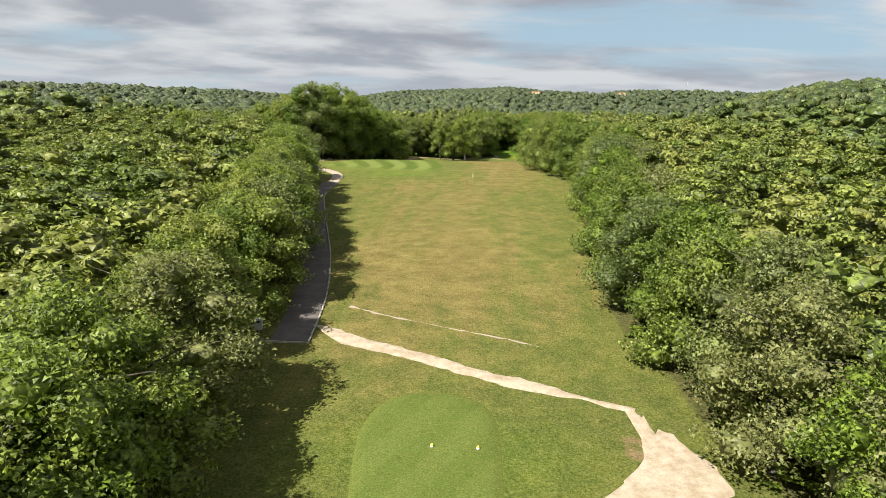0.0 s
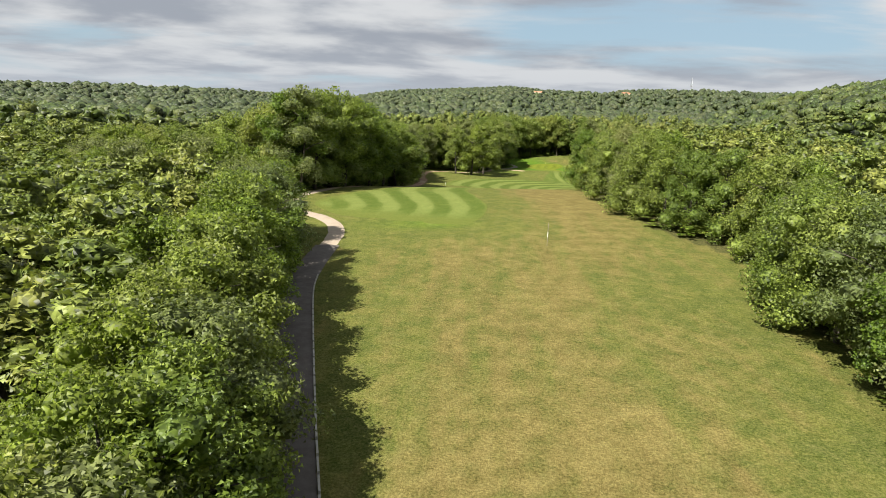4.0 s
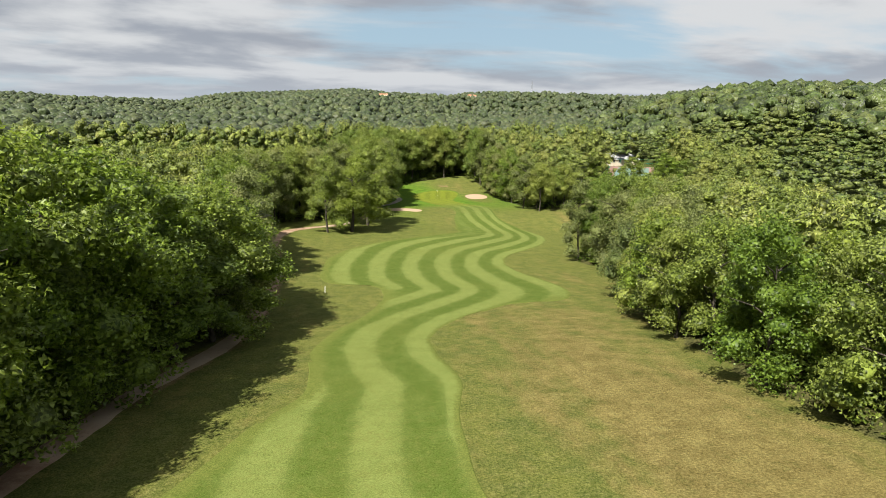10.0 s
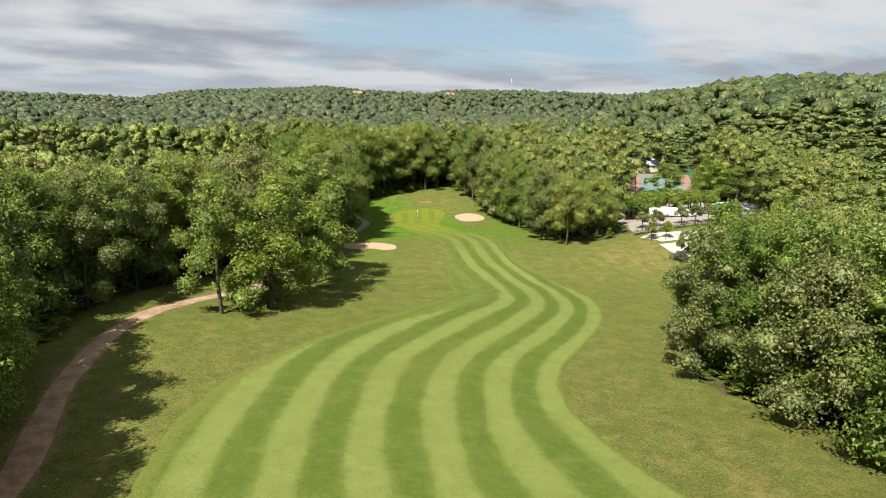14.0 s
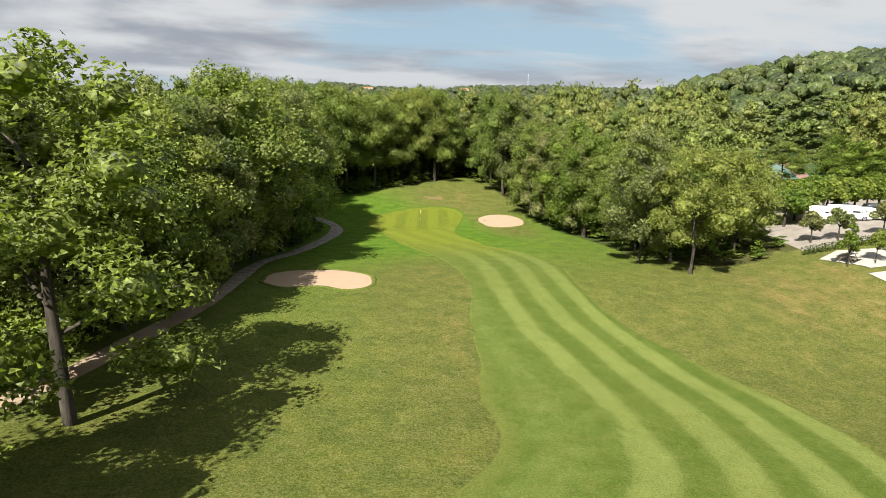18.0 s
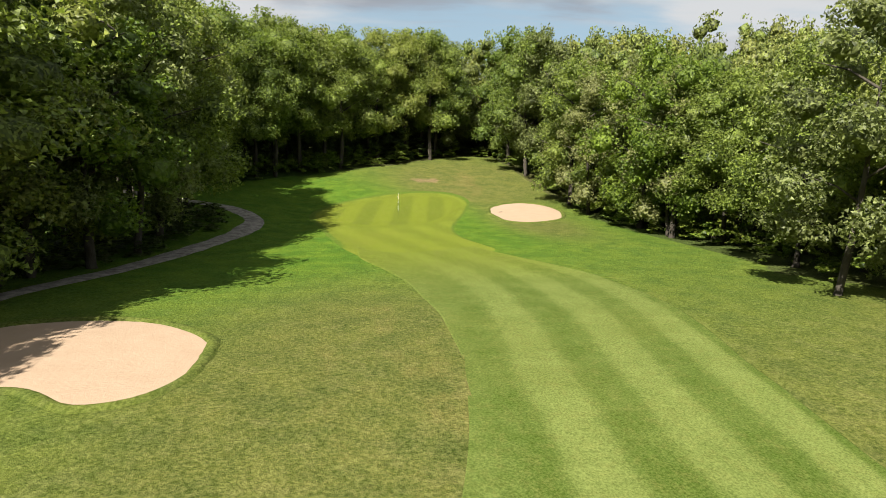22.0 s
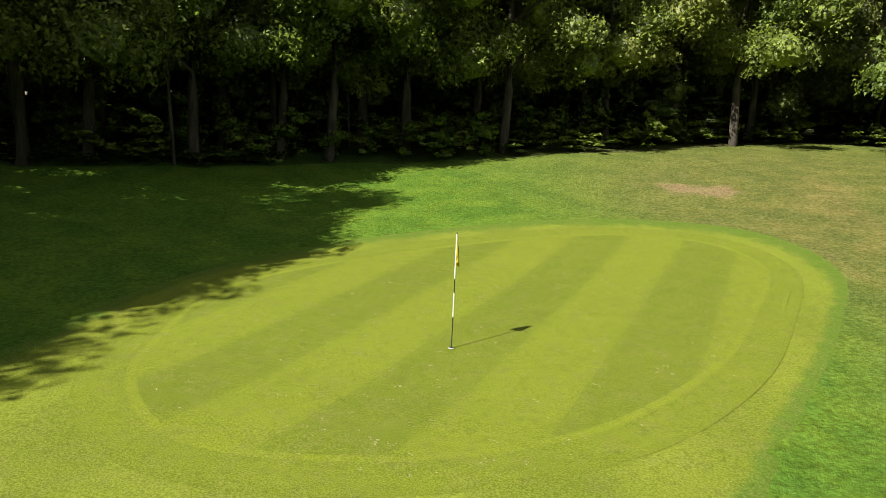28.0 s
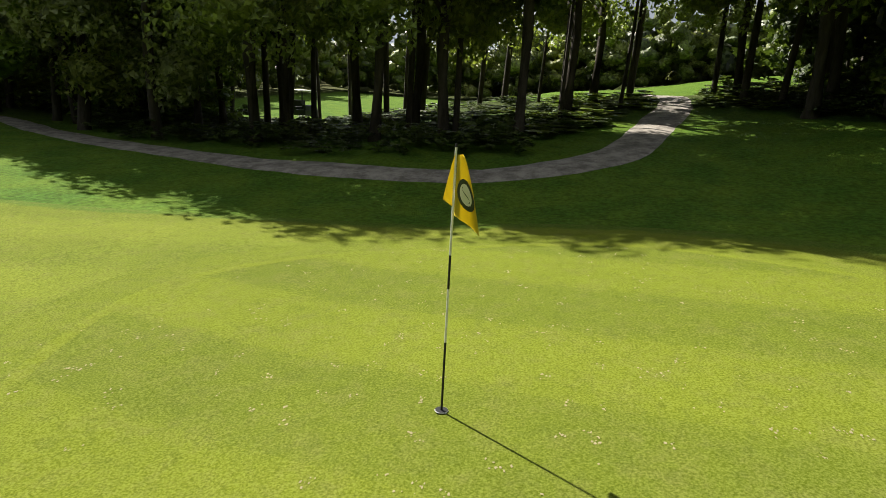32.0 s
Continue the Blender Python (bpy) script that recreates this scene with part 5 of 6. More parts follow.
banded_post(-0.3, 122.5, 0.75, 0.03, "short white marker post beside the fairway", [M_WHITE, M_WHITE])


def tee_marker(x, y):
    ob = tagged(empty("tee_marker", x, y, float(height(x, y)) + 0.155), "small yellow tee marker on a white base", "tee marker", "tee markers")
    bm = bmesh.new()
    bmesh.ops.create_uvsphere(bm, u_segments=14, v_segments=8, radius=0.06, matrix=Matrix.Translation((0, 0, 0.08)) @ Matrix.Diagonal((1, 1, 0.9, 1)))
    smoothed(part("head", bm, M_YELLOWP, ob, "yellow ball"))
    part("base", rod(bmesh.new(), (0, 0, -0.02), (0, 0, 0.05), 0.06, 0.075, 12), M_WHITE, ob)
    return ob


tee_marker(9.9, -23.4)
tee_marker(11.7, -23.4)


def litter_bin(x, y, turn):
    ob = tagged(empty("litter_bin", x, y, float(height(x, y)) + 0.04, turn), "pale grey litter bin on a post at the path's end", "bin")
    part("post", rod(bmesh.new(), (0, 0.2, -0.2), (0, 0.2, 1.05), 0.03), M_STEEL, ob)
    body = part("body", box(bmesh.new(), 0, 0, 0.62, 0.42, 0.34, 0.6, 0.03), M_CONE, ob)
    part("lid", box(bmesh.new(), 0, 0, 0.945, 0.46, 0.38, 0.05, 0.015), M_WHITE, ob, "white lid")
    part("slot", box(bmesh.new(), 0, -0.17, 0.80, 0.26, 0.02, 0.1), M_BLACK, body)
    return ob


litter_bin(-0.6, -12.6, 12)


def bunker_rake(x, y, turn):
    ob = tagged(empty("bunker_rake", x, y, float(height(x, y)) + 0.02, turn), "rake lying at the lip of the bunker", "rake")
    part("handle", rod(bmesh.new(), (0, 0, 0.02), (1.45, 0, 0.05), 0.016), M_PLANK, ob)
    part("head", box(bmesh.new(), 0, 0, 0.03, 0.06, 0.55, 0.04, 0.01), M_BLACK, ob)
    for i in range(9):
        part("tine", rod(bmesh.new(), (0, -0.24 + i * 0.06, 0.02), (0, -0.24 + i * 0.06, -0.06), 0.006, n=5), M_BLACK, ob)
    return ob


bunker_rake(46.3, 241.9, 138)

# pale edging along the open side of the asphalt path and across its end
kerb = tagged(new("path_edging"), "pale concrete edging along the asphalt path", "kerb", kind="structure")
k_line = curve_through([(2.45, -13.4), (1.75, -6), (0.25, 2), (-1.9, 10.2), (-3.95, 18.2), (-5.85, 26), (-6.5, 30)], 1.0)
for a, b in zip(k_line[:-1], k_line[1:]):
    m, d = (a + b) / 2, b - a
    bm = box(bmesh.new(), 0, 0, 0.02, 0.09, float(np.hypot(*d)) - 0.015, 0.14, 0.012)
    o = part("kerb_stone", bm, M_KERB, kerb)
    o.matrix_basis = pose(m[0], m[1], float(height(*m)), 0, 0, math.degrees(math.atan2(-d[0], d[1])))
bm = box(bmesh.new(), 0, 0, 0.02, 2.6, 0.09, 0.12, 0.012)
part("kerb_stone", bm, M_KERB, kerb).matrix_basis = pose(1.15, -13.4, float(height(1.15, -13.4)), 0, 0, 3)

# small pale scars of ball marks in the turf of the green
rng = np.random.default_rng(77)
pv, pf = [], []
for i in range(520):
    a, r = rng.uniform(0, 6.28), math.sqrt(rng.random()) * 6.5
    px, py = 36.4 + r * math.cos(a), 240.6 + r * math.sin(a) * 0.8
    if not inside(GREEN, np.array(px), np.array(py)):
        continue
    for bit in range(int(rng.integers(1, 7))):
        qx, qy = px + rng.normal(0, 0.035), py + rng.normal(0, 0.03)
        s0, n0 = rng.uniform(0.004, 0.013), len(pv)
        base_z = float(height(qx, qy)) + 0.050
        pv.append((qx, qy, base_z))
        for k in range(6):
            t = 2 * math.pi * k / 6
            rr = s0 * rng.uniform(0.4, 1.4)
            pv.append((qx + rr * math.cos(t) * 1.5, qy + rr * math.sin(t), base_z - 0.002))
        pf += [(n0, n0 + 1 + k, n0 + 1 + (k + 1) % 6) for k in range(6)]
tagged(raw("ball_marks", pv, pf, plain("dry_scar", (0.23, 0.20, 0.10), 0.95, spread=0.3, scale=20)), "small dry ball marks in the putting turf", "turf scars", kind="stuff")


# ---- the car park and garden beside the green ----
def drape(name, ring, lift, material, label, category, cell=1.5):
    """A paved area laid over the land within a straight-sided outline."""
    bm = bmesh.new()
    bm.faces.new([bm.verts.new((*p, 0)) for p in ring])
    lo, hi = np.min(ring, 0), np.max(ring, 0)
    for ax in (0, 1):
        for v in np.arange(lo[ax] + cell, hi[ax], cell):
            co, no = ((v, 0, 0), (1, 0, 0)) if ax == 0 else ((0, v, 0), (0, 1, 0))
            bmesh.ops.bisect_plane(bm, geom=bm.verts[:] + bm.edges[:] + bm.faces[:], plane_co=co, plane_no=no)
    for v in bm.verts:
        v.co.z = float(height(v.co.x, v.co.y)) + lift
    bmesh.ops.recalc_face_normals(bm, faces=bm.faces[:])
    for f in bm.faces:
        if f.normal.z < 0:
            f.normal_flip()
    return tagged(part(name, bm, material), label, category, kind="structure")


drape("car_park", CAR_PARK, 0.05, M_ASPHALT_PALE, "pale worn tarmac of the car park", "car park")
drape("gravel_terrace_upper", [(69.4, 203.6), (72.4, 204.6), (79.0, 200.8), (79.6, 197.6), (71.2, 199.4)], 0.07, M_WHITEGRAVEL, "white gravel terrace", "terrace")
drape("gravel_terrace_lower", [(70.2, 198.7), (79.6, 196.9), (83.5, 192.8), (79.2, 191.3), (72.8, 192.3), (70.4, 195.2)], 0.07, M_WHITEGRAVEL, "white gravel terrace with flower borders", "terrace")
drape("sports_court_surround", COURT, 0.06, M_COURT_R, "red outer surface of the sports court", "court")
drape("sports_court_field", [(100, 254), (112, 250.5), (126.5, 275), (115.5, 278.5)], 0.075, M_COURT_G, "green playing surface of the sports court", "court")


def wheel(car, x, y, r, side):
    w = part("wheel", rod(bmesh.new(), (x, y - 0.02 * side, r), (x, y + 0.17 * side, r), r * 0.98, r * 0.94, 20), M_TYRE, car, "black tyre")
    part("rim", rod(bmesh.new(), (x, y + 0.165 * side, r), (x, y + 0.185 * side, r), r * 0.62, r * 0.55, 14), M_CHROME, w)
    part("hub", rod(bmesh.new(), (x, y + 0.18 * side, r), (x, y + 0.2 * side, r), r * 0.16, r * 0.12, 8), M_DKGREY, w)


def section_loft(rows, half, tuck=0.0):
    """A body from side-view rows of (x, low, high, half width at the top)."""
    bm = bmesh.new()
    rings = []
    for x, lo, hi, wt in rows:
        rings.append([bm.verts.new(p) for p in ((x, -half * 0.94, lo), (x, -half, lo + (hi - lo) * 0.35), (x, -half * 0.985, lo + (hi - lo) * 0.7), (x, -wt, hi), (x, wt, hi),
                                                (x, half * 0.985, lo + (hi - lo) * 0.7), (x, half, lo + (hi - lo) * 0.35), (x, half * 0.94, lo))])
    n = len(rings[0])
    for a, b in zip(rings[:-1], rings[1:]):
        for i in range(n):
            bm.faces.new((a[i], a[(i + 1) % n], b[(i + 1) % n], b[i]))
    bm.faces.new(rings[0])
    bm.faces.new(rings[-1][::-1])
    bmesh.ops.recalc_face_normals(bm, faces=bm.faces[:])
    return bm


def car(x, y, turn, paint, label, van=False):
    """A parked car or small van; it points along +x before it is turned."""
    ob = tagged(empty("van" if van else "car", x, y, float(height(x, y)) + 0.055, turn), label, "van" if van else "car", "parked cars")
    ln, hw, top = (4.5, 0.9, 1.82) if van else (4.2, 0.87, 1.48)
    belt = 0.98 if van else 0.90
    body = [(-ln / 2, 0.42, belt - 0.12, hw * 0.86), (-ln / 2 + 0.08, 0.26, belt, hw * 0.93), (-ln * 0.2, 0.2, belt + 0.02, hw * 0.95), (ln * 0.18, 0.2, belt, hw * 0.95), (ln * 0.40, 0.22, belt - 0.14, hw * 0.92),
            (ln / 2 - 0.08, 0.27, belt - 0.26, hw * 0.88), (ln / 2, 0.36, belt - 0.36, hw * 0.8)]
    smoothed(part("body", section_loft(body, hw), paint, ob))
    if van:
        cab = [(-ln / 2 + 0.03, belt - 0.05, top - 0.08, hw * 0.80), (-ln / 2 + 0.2, belt - 0.05, top, hw * 0.84), (ln * 0.12, belt - 0.05, top, hw * 0.82), (ln * 0.22, belt - 0.05, top - 0.10, hw * 0.78), (ln * 0.38, belt - 0.1, belt + 0.02, hw * 0.8)]
    else:
        cab = [(-ln * 0.47, belt - 0.05, belt + 0.03, hw * 0.82), (-ln * 0.37, belt - 0.05, top - 0.10, hw * 0.74), (-ln * 0.24, belt - 0.05, top, hw * 0.74), (ln * 0.02, belt - 0.05, top - 0.01, hw * 0.74), (ln * 0.10, belt - 0.05, top - 0.10, hw * 0.76), (ln * 0.27, belt - 0.08, belt, hw * 0.84)]
    roof = smoothed(part("roof", section_loft(cab, hw * 0.93), paint, ob))
    x0, x1 = (ln * 0.0, ln * 0.26) if van else (-ln * 0.36, ln * 0.14)
    for side in (-1, 1):
        for a, b in (((x0, x1),) if van else ((x0, -ln * 0.10), (-ln * 0.085, x1))):
            bm = bmesh.new()
            yb, yt = side * (hw * 0.935), side * (hw * 0.80)
            q = [bm.verts.new(p) for p in ((a + 0.02, yb + side * 0.012, belt + 0.02), (b, yb + side * 0.012, belt + 0.02), (b - 0.20 if b > 0.1 else b - 0.03, yt + side * 0.05, top - 0.16), (a + (0.16 if a < -0.5 else 0.04), yt + side * 0.05, top - 0.16))]
            bm.faces.new(q if side < 0 else q[::-1])
            bmesh.ops.solidify(bm, geom=bm.faces[:], thickness=0.02)
            part("side_window", bm, M_GLASSDARK, roof)
        part("headlight", box(bmesh.new(), ln / 2 - 0.09, side * hw * 0.68, belt - 0.32, 0.16, 0.34, 0.14, 0.03), M_CHROME, ob)
        part("tail_light", box(bmesh.new(), -ln / 2 + 0.03, side * hw * 0.78, belt - 0.1, 0.07, 0.18, 0.26, 0.02), M_LAMPRED, ob)
        part("mirror", box(bmesh.new(), ln * 0.2, side * (hw + 0.1), belt + 0.08, 0.12, 0.18, 0.13, 0.03), paint, ob)
        for wx in (-ln * 0.31, ln * 0.31):
            wheel(ob, wx, side * (hw - 0.17), 0.31, side)
    for wx, zx, tilt in ((ln * (0.31 if van else 0.19), (belt + top) / 2 - 0.02, 1), (-ln * (0.475 if van else 0.425), (belt + top) / 2 + 0.02, -1)):
        bm = box(bmesh.new(), 0, 0, 0, 0.03, hw * 1.42, (top - belt) * 0.72, 0.008)
        g = part("windscreen" if tilt > 0 else "rear_window", bm, M_GLASSDARK, roof)
        g.matrix_basis = pose(wx, 0, zx, 0, (-52 if tilt > 0 else (6 if van else 24)), 0)
    part("bumper", box(bmesh.new(), ln / 2 - 0.03, 0, 0.42, 0.12, hw * 1.7, 0.2, 0.04), paint, ob)
    part("bumper", box(bmesh.new(), -ln / 2 + 0.02, 0, 0.42, 0.12, hw * 1.7, 0.2, 0.04), paint, ob)
    part("number_plate", box(bmesh.new(), ln / 2 + 0.035, 0, 0.45, 0.012, 0.5, 0.11, 0.0), M_WHITE, ob)
    part("number_plate", box(bmesh.new(), -ln / 2 - 0.045, 0, 0.55, 0.012, 0.5, 0.11, 0.0), M_WHITE, ob)
    return ob


car(80.9, 215.6, -22, M_CARWHITE, "white panel van parked in the car park", True)
car(83.2, 214.0, -22, M_CARWHITE, "white panel van parked beside another", True)
car(85.7, 213.6, -24, M_CARWHITE, "white hatchback parked beside the vans")
car(92.8, 218.6, -25, M_DKGREY, "black car parked under the plane trees")
car(95.0, 217.4, -25, M_SILVER, "silver car parked at the end of the plane trees")
car(88.5, 219.6, -25, M_DKGREY, "dark grey car in the shade of the plane trees")
car(104.6, 225.4, -30, M_DKGREY, "dark car parked in the shade")
car(107.0, 224.2, -30, M_SILVER, "silver car parked at the far edge")
car(110.0, 226.4, -30, M_DKGREY, "dark grey car parked at the edge of the trees")
car(112.6, 228.6, -35, M_DKGREY, "black car parked under the big trees")
car(91.0, 204.2, 75, M_BLUE, "dark blue car parked by the hedge")
car(84.6, 245.4, 20, M_CARWHITE, "white car standing at the car park entrance")
car(88.0, 243.6, 30, M_DKGREY, "dark car parked in front of the sports court")


def portable_cabin(x, y, turn):
    ob = tagged(empty("portable_toilet", x, y, float(height(x, y)) + 0.05, turn), "green plastic portable toilet cabin", "cabin", "green cabins")
    part("body", box(bmesh.new(), 0, 0, 1.08, 1.1, 1.1, 2.1, 0.04), M_TEAL, ob)
    part("roof", box(bmesh.new(), 0, 0, 2.2, 1.14, 1.14, 0.16, 0.04, 0.8), M_CONE, ob)
    d = part("door", box(bmesh.new(), 0, -0.56, 1.05, 0.8, 0.04, 1.85, 0.01), M_TEAL, ob)
    part("handle", box(bmesh.new(), 0.3, -0.6, 1.05, 0.05, 0.05, 0.16, 0.01), M_BLACK, d)
    return ob


portable_cabin(98.0, 219.3, 20)
portable_cabin(99.3, 219.9, 20)


def leafy(name, x, y, h, r, count, size, leaves, trunk_h, trunk_r, label, category, group="", seed=1, lobes=6):
    """A small tree or shrub: stem and rounded crown of sprays."""
    g = np.random.default_rng(seed)
    ob = tagged(empty(name, x, y, float(height(x, y)) - 0.03), label, category, group)
    tv, tf = [], []
    limb(tv, tf, [(0, 0, -0.15), (0.03, 0, trunk_h * 0.6), (0, 0.02, trunk_h + (h - trunk_h) * 0.5)], [trunk_r * 1.2, trunk_r, trunk_r * 0.4], 7)
    for i in range(4):
        a = 1.57 * i + g.uniform(-0.3, 0.3)
        limb(tv, tf, [(0, 0, trunk_h), (0.5 * r * math.cos(a), 0.5 * r * math.sin(a), trunk_h + (h - trunk_h) * 0.45)], [trunk_r * 0.6, trunk_r * 0.2], 5)
    raw("trunk", tv, tf, M_BARK, ob, smooth_on=True)
    v, f = sprays(g, crown_lobes(g, h, r, trunk_h, lobes), count, size, low=-0.8)
    raw("crown", v, f, leaves, ob)
    return ob


for i, (x, y) in enumerate([(72.7, 208.3), (74.9, 207.0), (79.2, 205.7), (81.8, 205.1), (84.4, 204.9), (87.8, 205.2), (91.4, 206.2)]):
    leafy("small_tree", x, y, 3.5, 1.35, 1500, 0.14, M_OAK_GREY, 1.5, 0.09, "small round-headed tree in the car park border", "tree", "border trees", 60 + i, 5)
for i, (x, y) in enumerate([(76.4, 216.4), (77.4, 220.2), (78.6, 224.0), (80.0, 228.0), (79.4, 218.2), (83.0, 219.4), (86.6, 220.7), (90.2, 222.0), (93.8, 223.4), (97.4, 224.8), (101.0, 226.2), (82.4, 223.6), (87.4, 225.4), (92.4, 227.2), (97.6, 229.4)]):
    leafy("plane_tree", x, y, 4.3, 2.5, 2200, 0.22, M_OAK_FRESH, 1.9, 0.15, "pollarded plane tree with a flat leafy head", "tree", "plane trees", 80 + i, 6)
for i, (nm, x, y, h, r, m, lab) in enumerate([
        ("sapling", 69.8, 200.6, 4.2, 1.0, M_OAK_FRESH, "slender young tree on the terrace"), ("sapling", 72.3, 200.0, 3.2, 1.1, M_OAK_FRESH, "bright green young tree on the terrace"),
        ("conifer_shrub", 72.7, 196.0, 2.4, 0.75, M_OAK, "dark upright shrub on the gravel"), ("purple_bush", 72.6, 193.4, 1.9, 0.9, M_PURPLE, "purple-leaved bush"),
        ("sage_bush", 70.0, 192.3, 1.5, 1.6, M_SAGE, "rounded grey-green bush"), ("round_bush", 73.6, 191.6, 1.5, 1.2, M_OAK_GREY, "rounded green bush"),
        ("sage_bush", 77.2, 190.0, 1.6, 1.8, M_SAGE, "broad grey-green bush"), ("sapling", 77.9, 193.9, 4.0, 0.75, M_OAK_FRESH, "yellow-green young tree on the gravel"),
        ("round_bush", 80.4, 191.2, 1.3, 1.0, M_BUSH, "low green bush")]):
    leafy(nm, x, y, h, r, 1100, 0.12, m, 0.25 if "bush" in nm or "shrub" in nm else 1.3, 0.05, lab + " beside the car park", "shrub" if "sap" not in nm else "tree", "", 120 + i, 6)


M_RED_LEAF = foliage("red_leaves", (0.045, 0.010, 0.008), (0.150, 0.045, 0.028), (0.090, 0.040, 0.022), 0.34, 9.0)
leafy("red_shrub", 66.4, 178.9, 3.0, 1.9, 2200, 0.10, M_RED_LEAF, 0.4, 0.08, "tall red-leaved shrub in the rough below the terrace", "shrub", "", 140, 7)
leafy("low_bush", 64.3, 177.0, 0.6, 0.7, 500, 0.07, M_OAK_GREY, 0.15, 0.03, "low yellow-green bush beside the red shrub", "shrub", "", 141, 4)


def hedge(x0, y0, x1, y1, h, w, label, seed):
    """A clipped hedge of leaf sprays over stems, along a line."""
    g = np.random.default_rng(seed)
    ln = math.hypot(x1 - x0, y1 - y0)
    ob = tagged(new("hedge"), label, "hedge")
    n = int(ln / 0.45)
    lobes = []
    for i in range(n + 1):
        u = i / n
        x, y = x0 + (x1 - x0) * u, y0 + (y1 - y0) * u
        lobes.append((x + g.uniform(-0.05, 0.05), y + g.uniform(-0.05, 0.05), float(height(x, y)) + h * 0.55, w * g.uniform(0.5, 0.6)))
    v, f = sprays(g, lobes, n * 70, 0.09, low=-0.9, flat=h / w)
    raw("leaves", v, f, M_BUSH, ob)
    for x, y, z, _ in lobes[::4]:
        tv, tf = [], []
        limb(tv, tf, [(x, y, float(height(x, y)) - 0.1), (x, y, z)], [0.03, 0.015], 5)
        raw("stem", tv, tf, M_BARK, ob)
    return ob


hedge(69.6, 205.6, 87.5, 202.2, 0.8, 0.8, "low clipped green hedge below the car park", 7)


def picnic_table(x, y, turn):
    ob = tagged(empty("picnic_table", x, y, float(height(x, y)) + 0.07, turn), "weathered wooden picnic table with attached benches", "table", "picnic tables")
    for i in range(5):
        part("tabletop_plank", box(bmesh.new(), 0, -0.3 + i * 0.15, 0.75, 1.8, 0.14, 0.04, 0.006), M_PLANK, ob)
    for s in (-1, 1):
        for i in range(2):
            part("bench_plank", box(bmesh.new(), 0, s * (0.66 + i * 0.13), 0.45, 1.8, 0.12, 0.04, 0.006), M_PLANK, ob)
        for e in (-0.6, 0.6):
            part("leg", rod(bmesh.new(), (e, s * 0.2, 0.73), (e, s * 0.62, 0.0), 0.045, n=6), M_PLANK, ob)
    for e in (-0.6, 0.6):
        part("beam", box(bmesh.new(), e, 0, 0.41, 0.07, 1.5, 0.09, 0.006), M_PLANK, ob)
    return ob


picnic_table(70.9, 201.6, 20)
picnic_table(76.6, 200.0, 10)
picnic_table(76.8, 193.9, 35)


def goal(x, y, turn):
    ob = tagged(empty("goal", x, y, float(height(x, y)) + 0.07, turn), "white tubular goal on the sports court", "goal")
    for s in (-1.5, 1.5):
        part("post", rod(bmesh.new(), (s, 0, -0.05), (s, 0, 2.0), 0.045), M_WHITE, ob)
        part("stay", rod(bmesh.new(), (s, 0, 1.95), (s, 1.0, 0.0), 0.025), M_WHITE, ob)
    part("crossbar", rod(bmesh.new(), (-1.54, 0, 2.0), (1.54, 0, 2.0), 0.045), M_WHITE, ob)
    return ob


goal(107.0, 254.5, -17)
fence = tagged(new("court_fence"), "tall green wire fence round the sports court", "fence")
c_ring = [Vector((*p, 0)) for p in COURT]
for a, b in zip(c_ring, c_ring[1:] + c_ring[:1]):
    n = int((b - a).length / 3)
    for i in range(n):
        p, q = a.lerp(b, i / n), a.lerp(b, (i + 1) / n)
        zp, zq = float(height(p.x, p.y)), float(height(q.x, q.y))
        part("post", rod(bmesh.new(), (p.x, p.y, zp - 0.2), (p.x, p.y, zp + 3.0), 0.03, n=6), M_TEAL, fence)
        for h in (0.1, 1.5, 2.95):
            part("rail", rod(bmesh.new(), (p.x, p.y, zp + h), (q.x, q.y, zq + h), 0.018, n=5), M_TEAL, fence)


# ---- buildings and masts seen over the woods ----
def house(x, y, turn, ln, wd, h, wall_m, roof_m, label, base=0.0):
    z = float(height(x, y)) + base
    ob = tagged(empty("house", x, y, z, turn), label, "house")
    part("wall", box(bmesh.new(), 0, 0, h / 2 - 0.5, ln, wd, h + 1.0), wall_m, ob)
    bm = bmesh.new()
    rise, o = wd * 0.26, 0.4
    v = [bm.verts.new(p) for p in ((-ln / 2 - o, -wd / 2 - o, h - 0.1), (ln / 2 + o, -wd / 2 - o, h - 0.1), (ln / 2 + o, wd / 2 + o, h - 0.1), (-ln / 2 - o, wd / 2 + o, h - 0.1), (-ln / 2 - o, 0, h + rise), (ln / 2 + o, 0, h + rise))]
    for f in ((0, 1, 5, 4), (2, 3, 4, 5), (0, 4, 3), (1, 2, 5), (0, 3, 2, 1)):
        bm.faces.new([v[i] for i in f])
    roof = part("roof", bm, roof_m, ob)
    part("chimney", box(bmesh.new(), ln * 0.28, 0.3, h + rise, 0.6, 0.6, 1.3), wall_m, roof)
    n = max(2, int(ln / 3))
    for s in (-1, 1):
        for i in range(n):
            for lev in range(2 if h > 4.5 else 1):
                w = part("window", box(bmesh.new(), -ln / 2 + (i + 0.5) * ln / n, s * (wd / 2 + 0.01), 1.5 + lev * 2.7, 1.0, 0.08, 1.25), M_SHUTTER, ob)
                part("sill", box(bmesh.new(), -ln / 2 + (i + 0.5) * ln / n, s * (wd / 2 + 0.06), 0.82 + lev * 2.7, 1.2, 0.16, 0.08), M_CONE, w)
    part("door", box(bmesh.new(), 0.2, -wd / 2 - 0.03, 1.02, 0.95, 0.1, 2.05), M_PLANK, ob)
    return ob


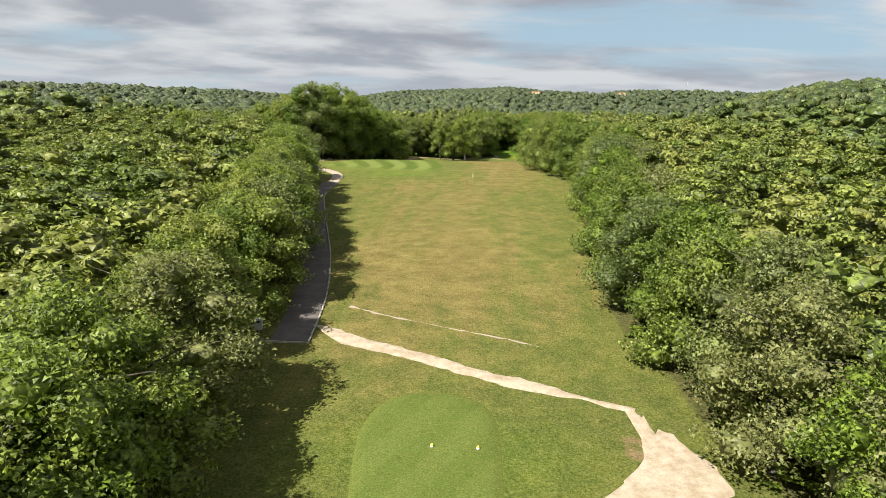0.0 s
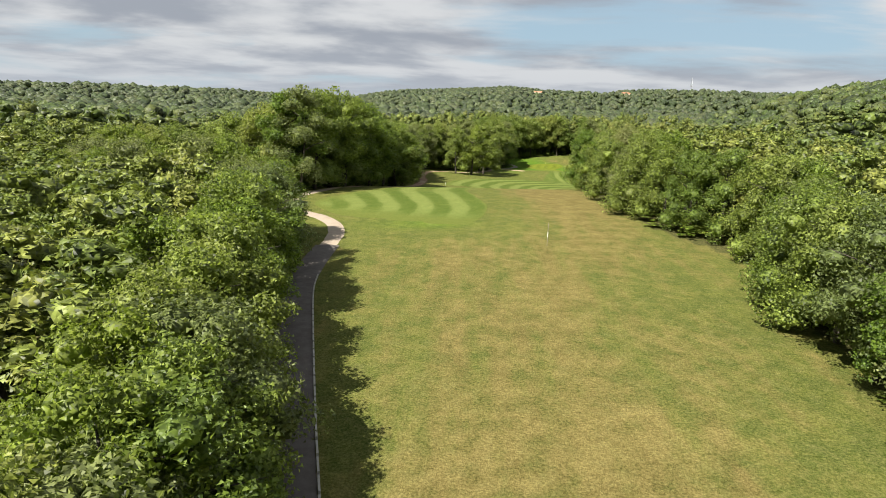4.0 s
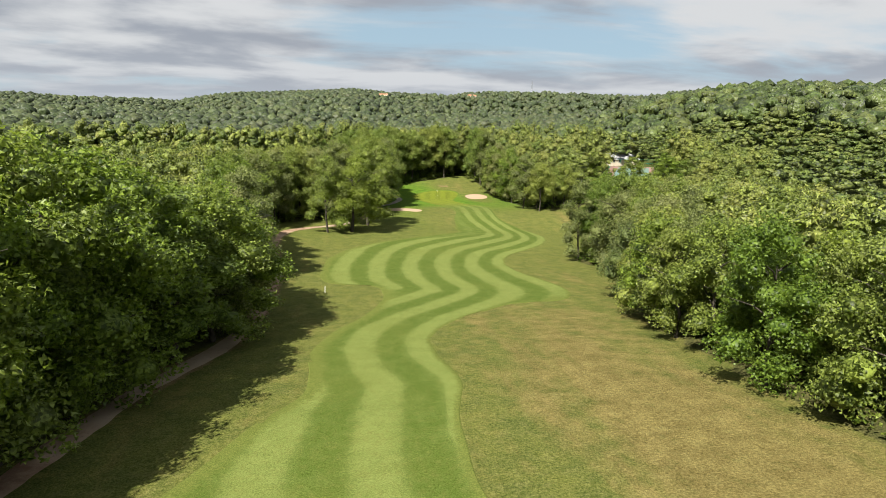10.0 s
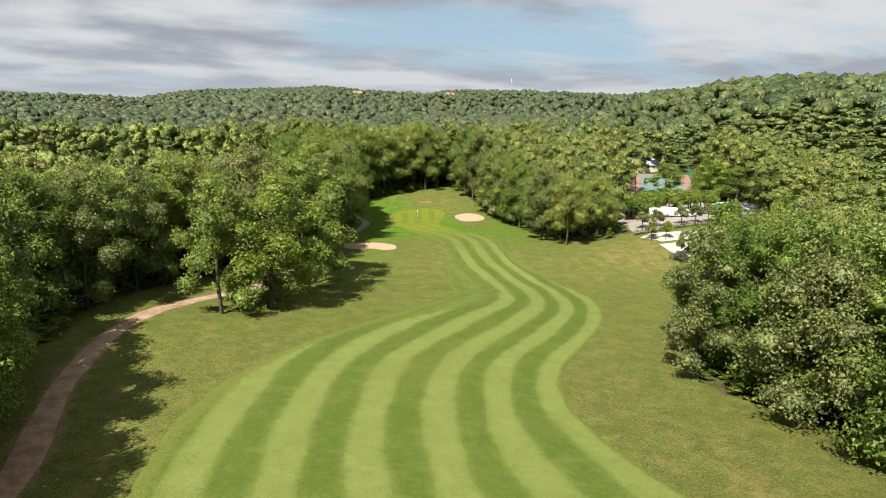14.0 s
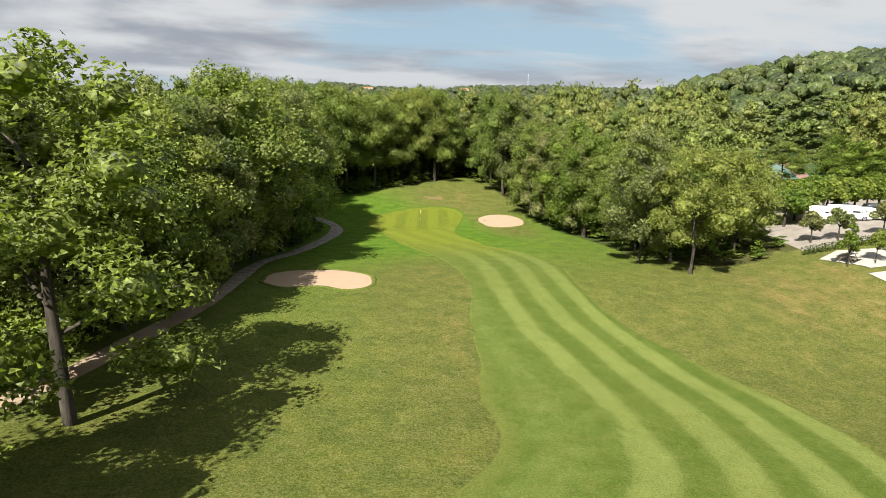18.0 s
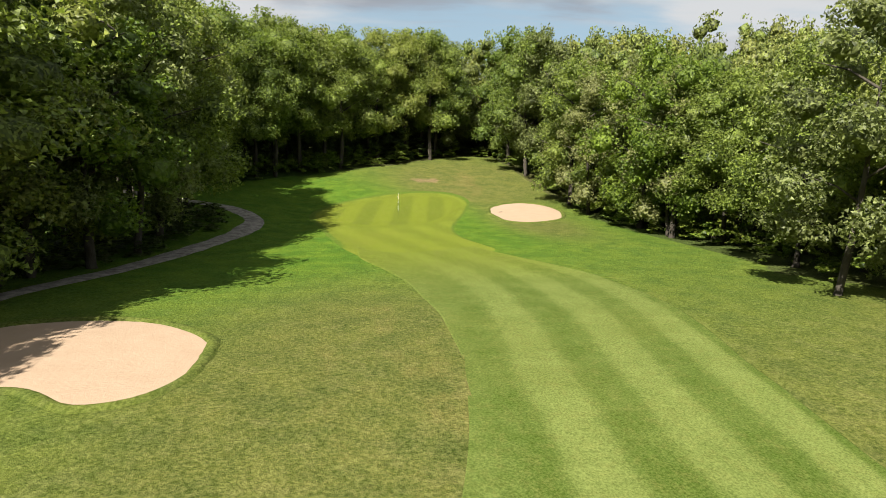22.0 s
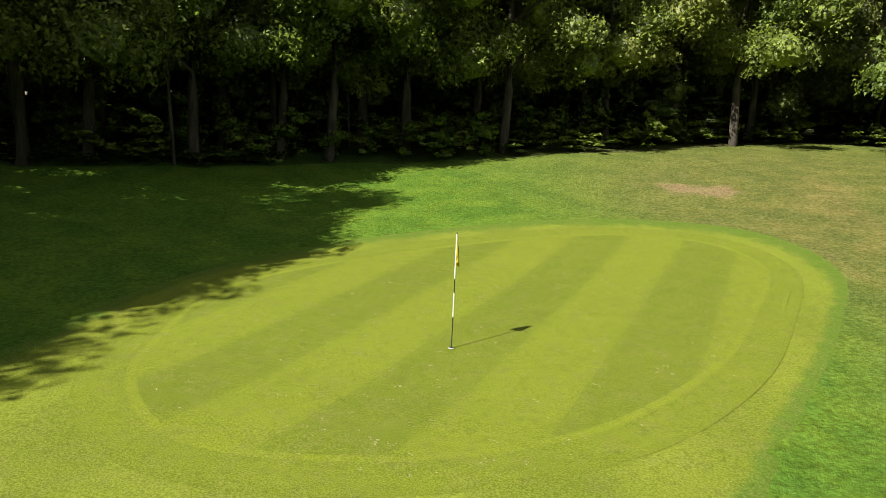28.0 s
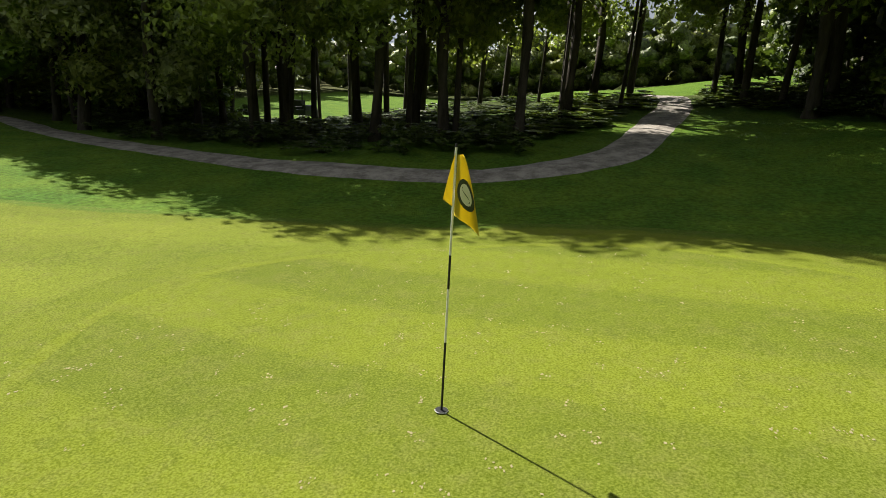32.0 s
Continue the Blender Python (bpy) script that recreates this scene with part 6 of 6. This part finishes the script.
house(120, 289, 20, 16, 9, 4.6, M_RENDER, M_SLATE, "long house with a pale grey roof among the trees", -2.4)
house(84, 284, -25, 10, 8, 3.4, M_RENDER, M_SLATE, "cream-walled house half hidden by the trees", -0.6)
house(-24, 290, 35, 11, 8, 5.0, M_RENDER, M_TILE, "house with a red tiled roof behind the wood", 0.5)
house(820, 1480, 10, 34, 12, 9, M_WHITE, M_TILE, "large pale house on the far ridge", 10)
house(760, 1540, -15, 18, 11, 7, M_RENDER, M_TILE, "tiled house on the far ridge", 10)
house(330, 1330, 20, 17, 10, 7, M_RENDER, M_TILE, "tiled house on the wooded hillside", 5)
house(150, 1350, -10, 17, 10, 7, M_RENDER, M_TILE, "tiled house half hidden on the wooded hillside", 4)


def lattice_mast(x, y, h, w):
    z = float(height(x, y))
    ob = tagged(empty("lattice_mast", x, y, z), "thin steel lattice mast on the far hill", "mast")
    cor = [(-1, -1), (1, -1), (1, 1), (-1, 1)]
    n = 10
    for cx, cy in cor:
        part("leg", rod(bmesh.new(), (cx * w, cy * w, -1), (cx * w * 0.25, cy * w * 0.25, h), 0.18, 0.1, 5), M_STEEL, ob)
    for i in range(n):
        z0, z1 = h * i / n, h * (i + 1) / n
        k0, k1 = w * (1 - 0.75 * i / n), w * (1 - 0.75 * (i + 1) / n)
        for (ax, ay), (bx_, by_) in zip(cor, cor[1:] + cor[:1]):
            part("brace", rod(bmesh.new(), (ax * k0, ay * k0, z0), (bx_ * k1, by_ * k1, z1), 0.09, n=4), M_STEEL, ob)
    part("aerial", rod(bmesh.new(), (0, 0, h - 1), (0, 0, h + 7), 0.12, 0.05, 5), M_STEEL, ob)
    return ob


lattice_mast(520, 1497, 48, 3.2)


# ---- the next fairway's golf cart, seen through the trees ----
def golf_cart(x, y, turn):
    ob = tagged(empty("golf_cart", x, y, float(height(x, y)), turn), "parked golf cart with a pale roof beyond the trees", "golf cart")
    part("body", box(bmesh.new(), 0, 0, 0.5, 2.3, 1.15, 0.42, 0.08), M_DKGREY, ob)
    part("cowl", box(bmesh.new(), 0.85, 0, 0.8, 0.5, 1.05, 0.4, 0.08, 0.8), M_DKGREY, ob)
    part("seat", box(bmesh.new(), -0.15, 0, 0.78, 0.5, 1.05, 0.16, 0.05), M_BLACK, ob)
    part("seat_back", box(bmesh.new(), -0.42, 0, 1.05, 0.12, 1.05, 0.4, 0.04), M_BLACK, ob)
    part("roof", box(bmesh.new(), 0.05, 0, 1.88, 1.7, 1.2, 0.09, 0.04), M_WHITE, ob, "pale roof")
    for sx_ in (-0.7, 0.75):
        for sy_ in (-0.52, 0.52):
            part("roof_post", rod(bmesh.new(), (sx_, sy_, 0.7), (sx_ * 0.95, sy_, 1.86), 0.02, n=6), M_BLACK, ob)
            wheel(ob, sx_, sy_ * 0.85, 0.23, 1 if sy_ > 0 else -1)
    part("steering_wheel", rod(bmesh.new(), (0.45, -0.25, 1.08), (0.48, -0.25, 1.1), 0.17, n=14), M_BLACK, ob)
    return ob


golf_cart(1.5, 222.5, 60)
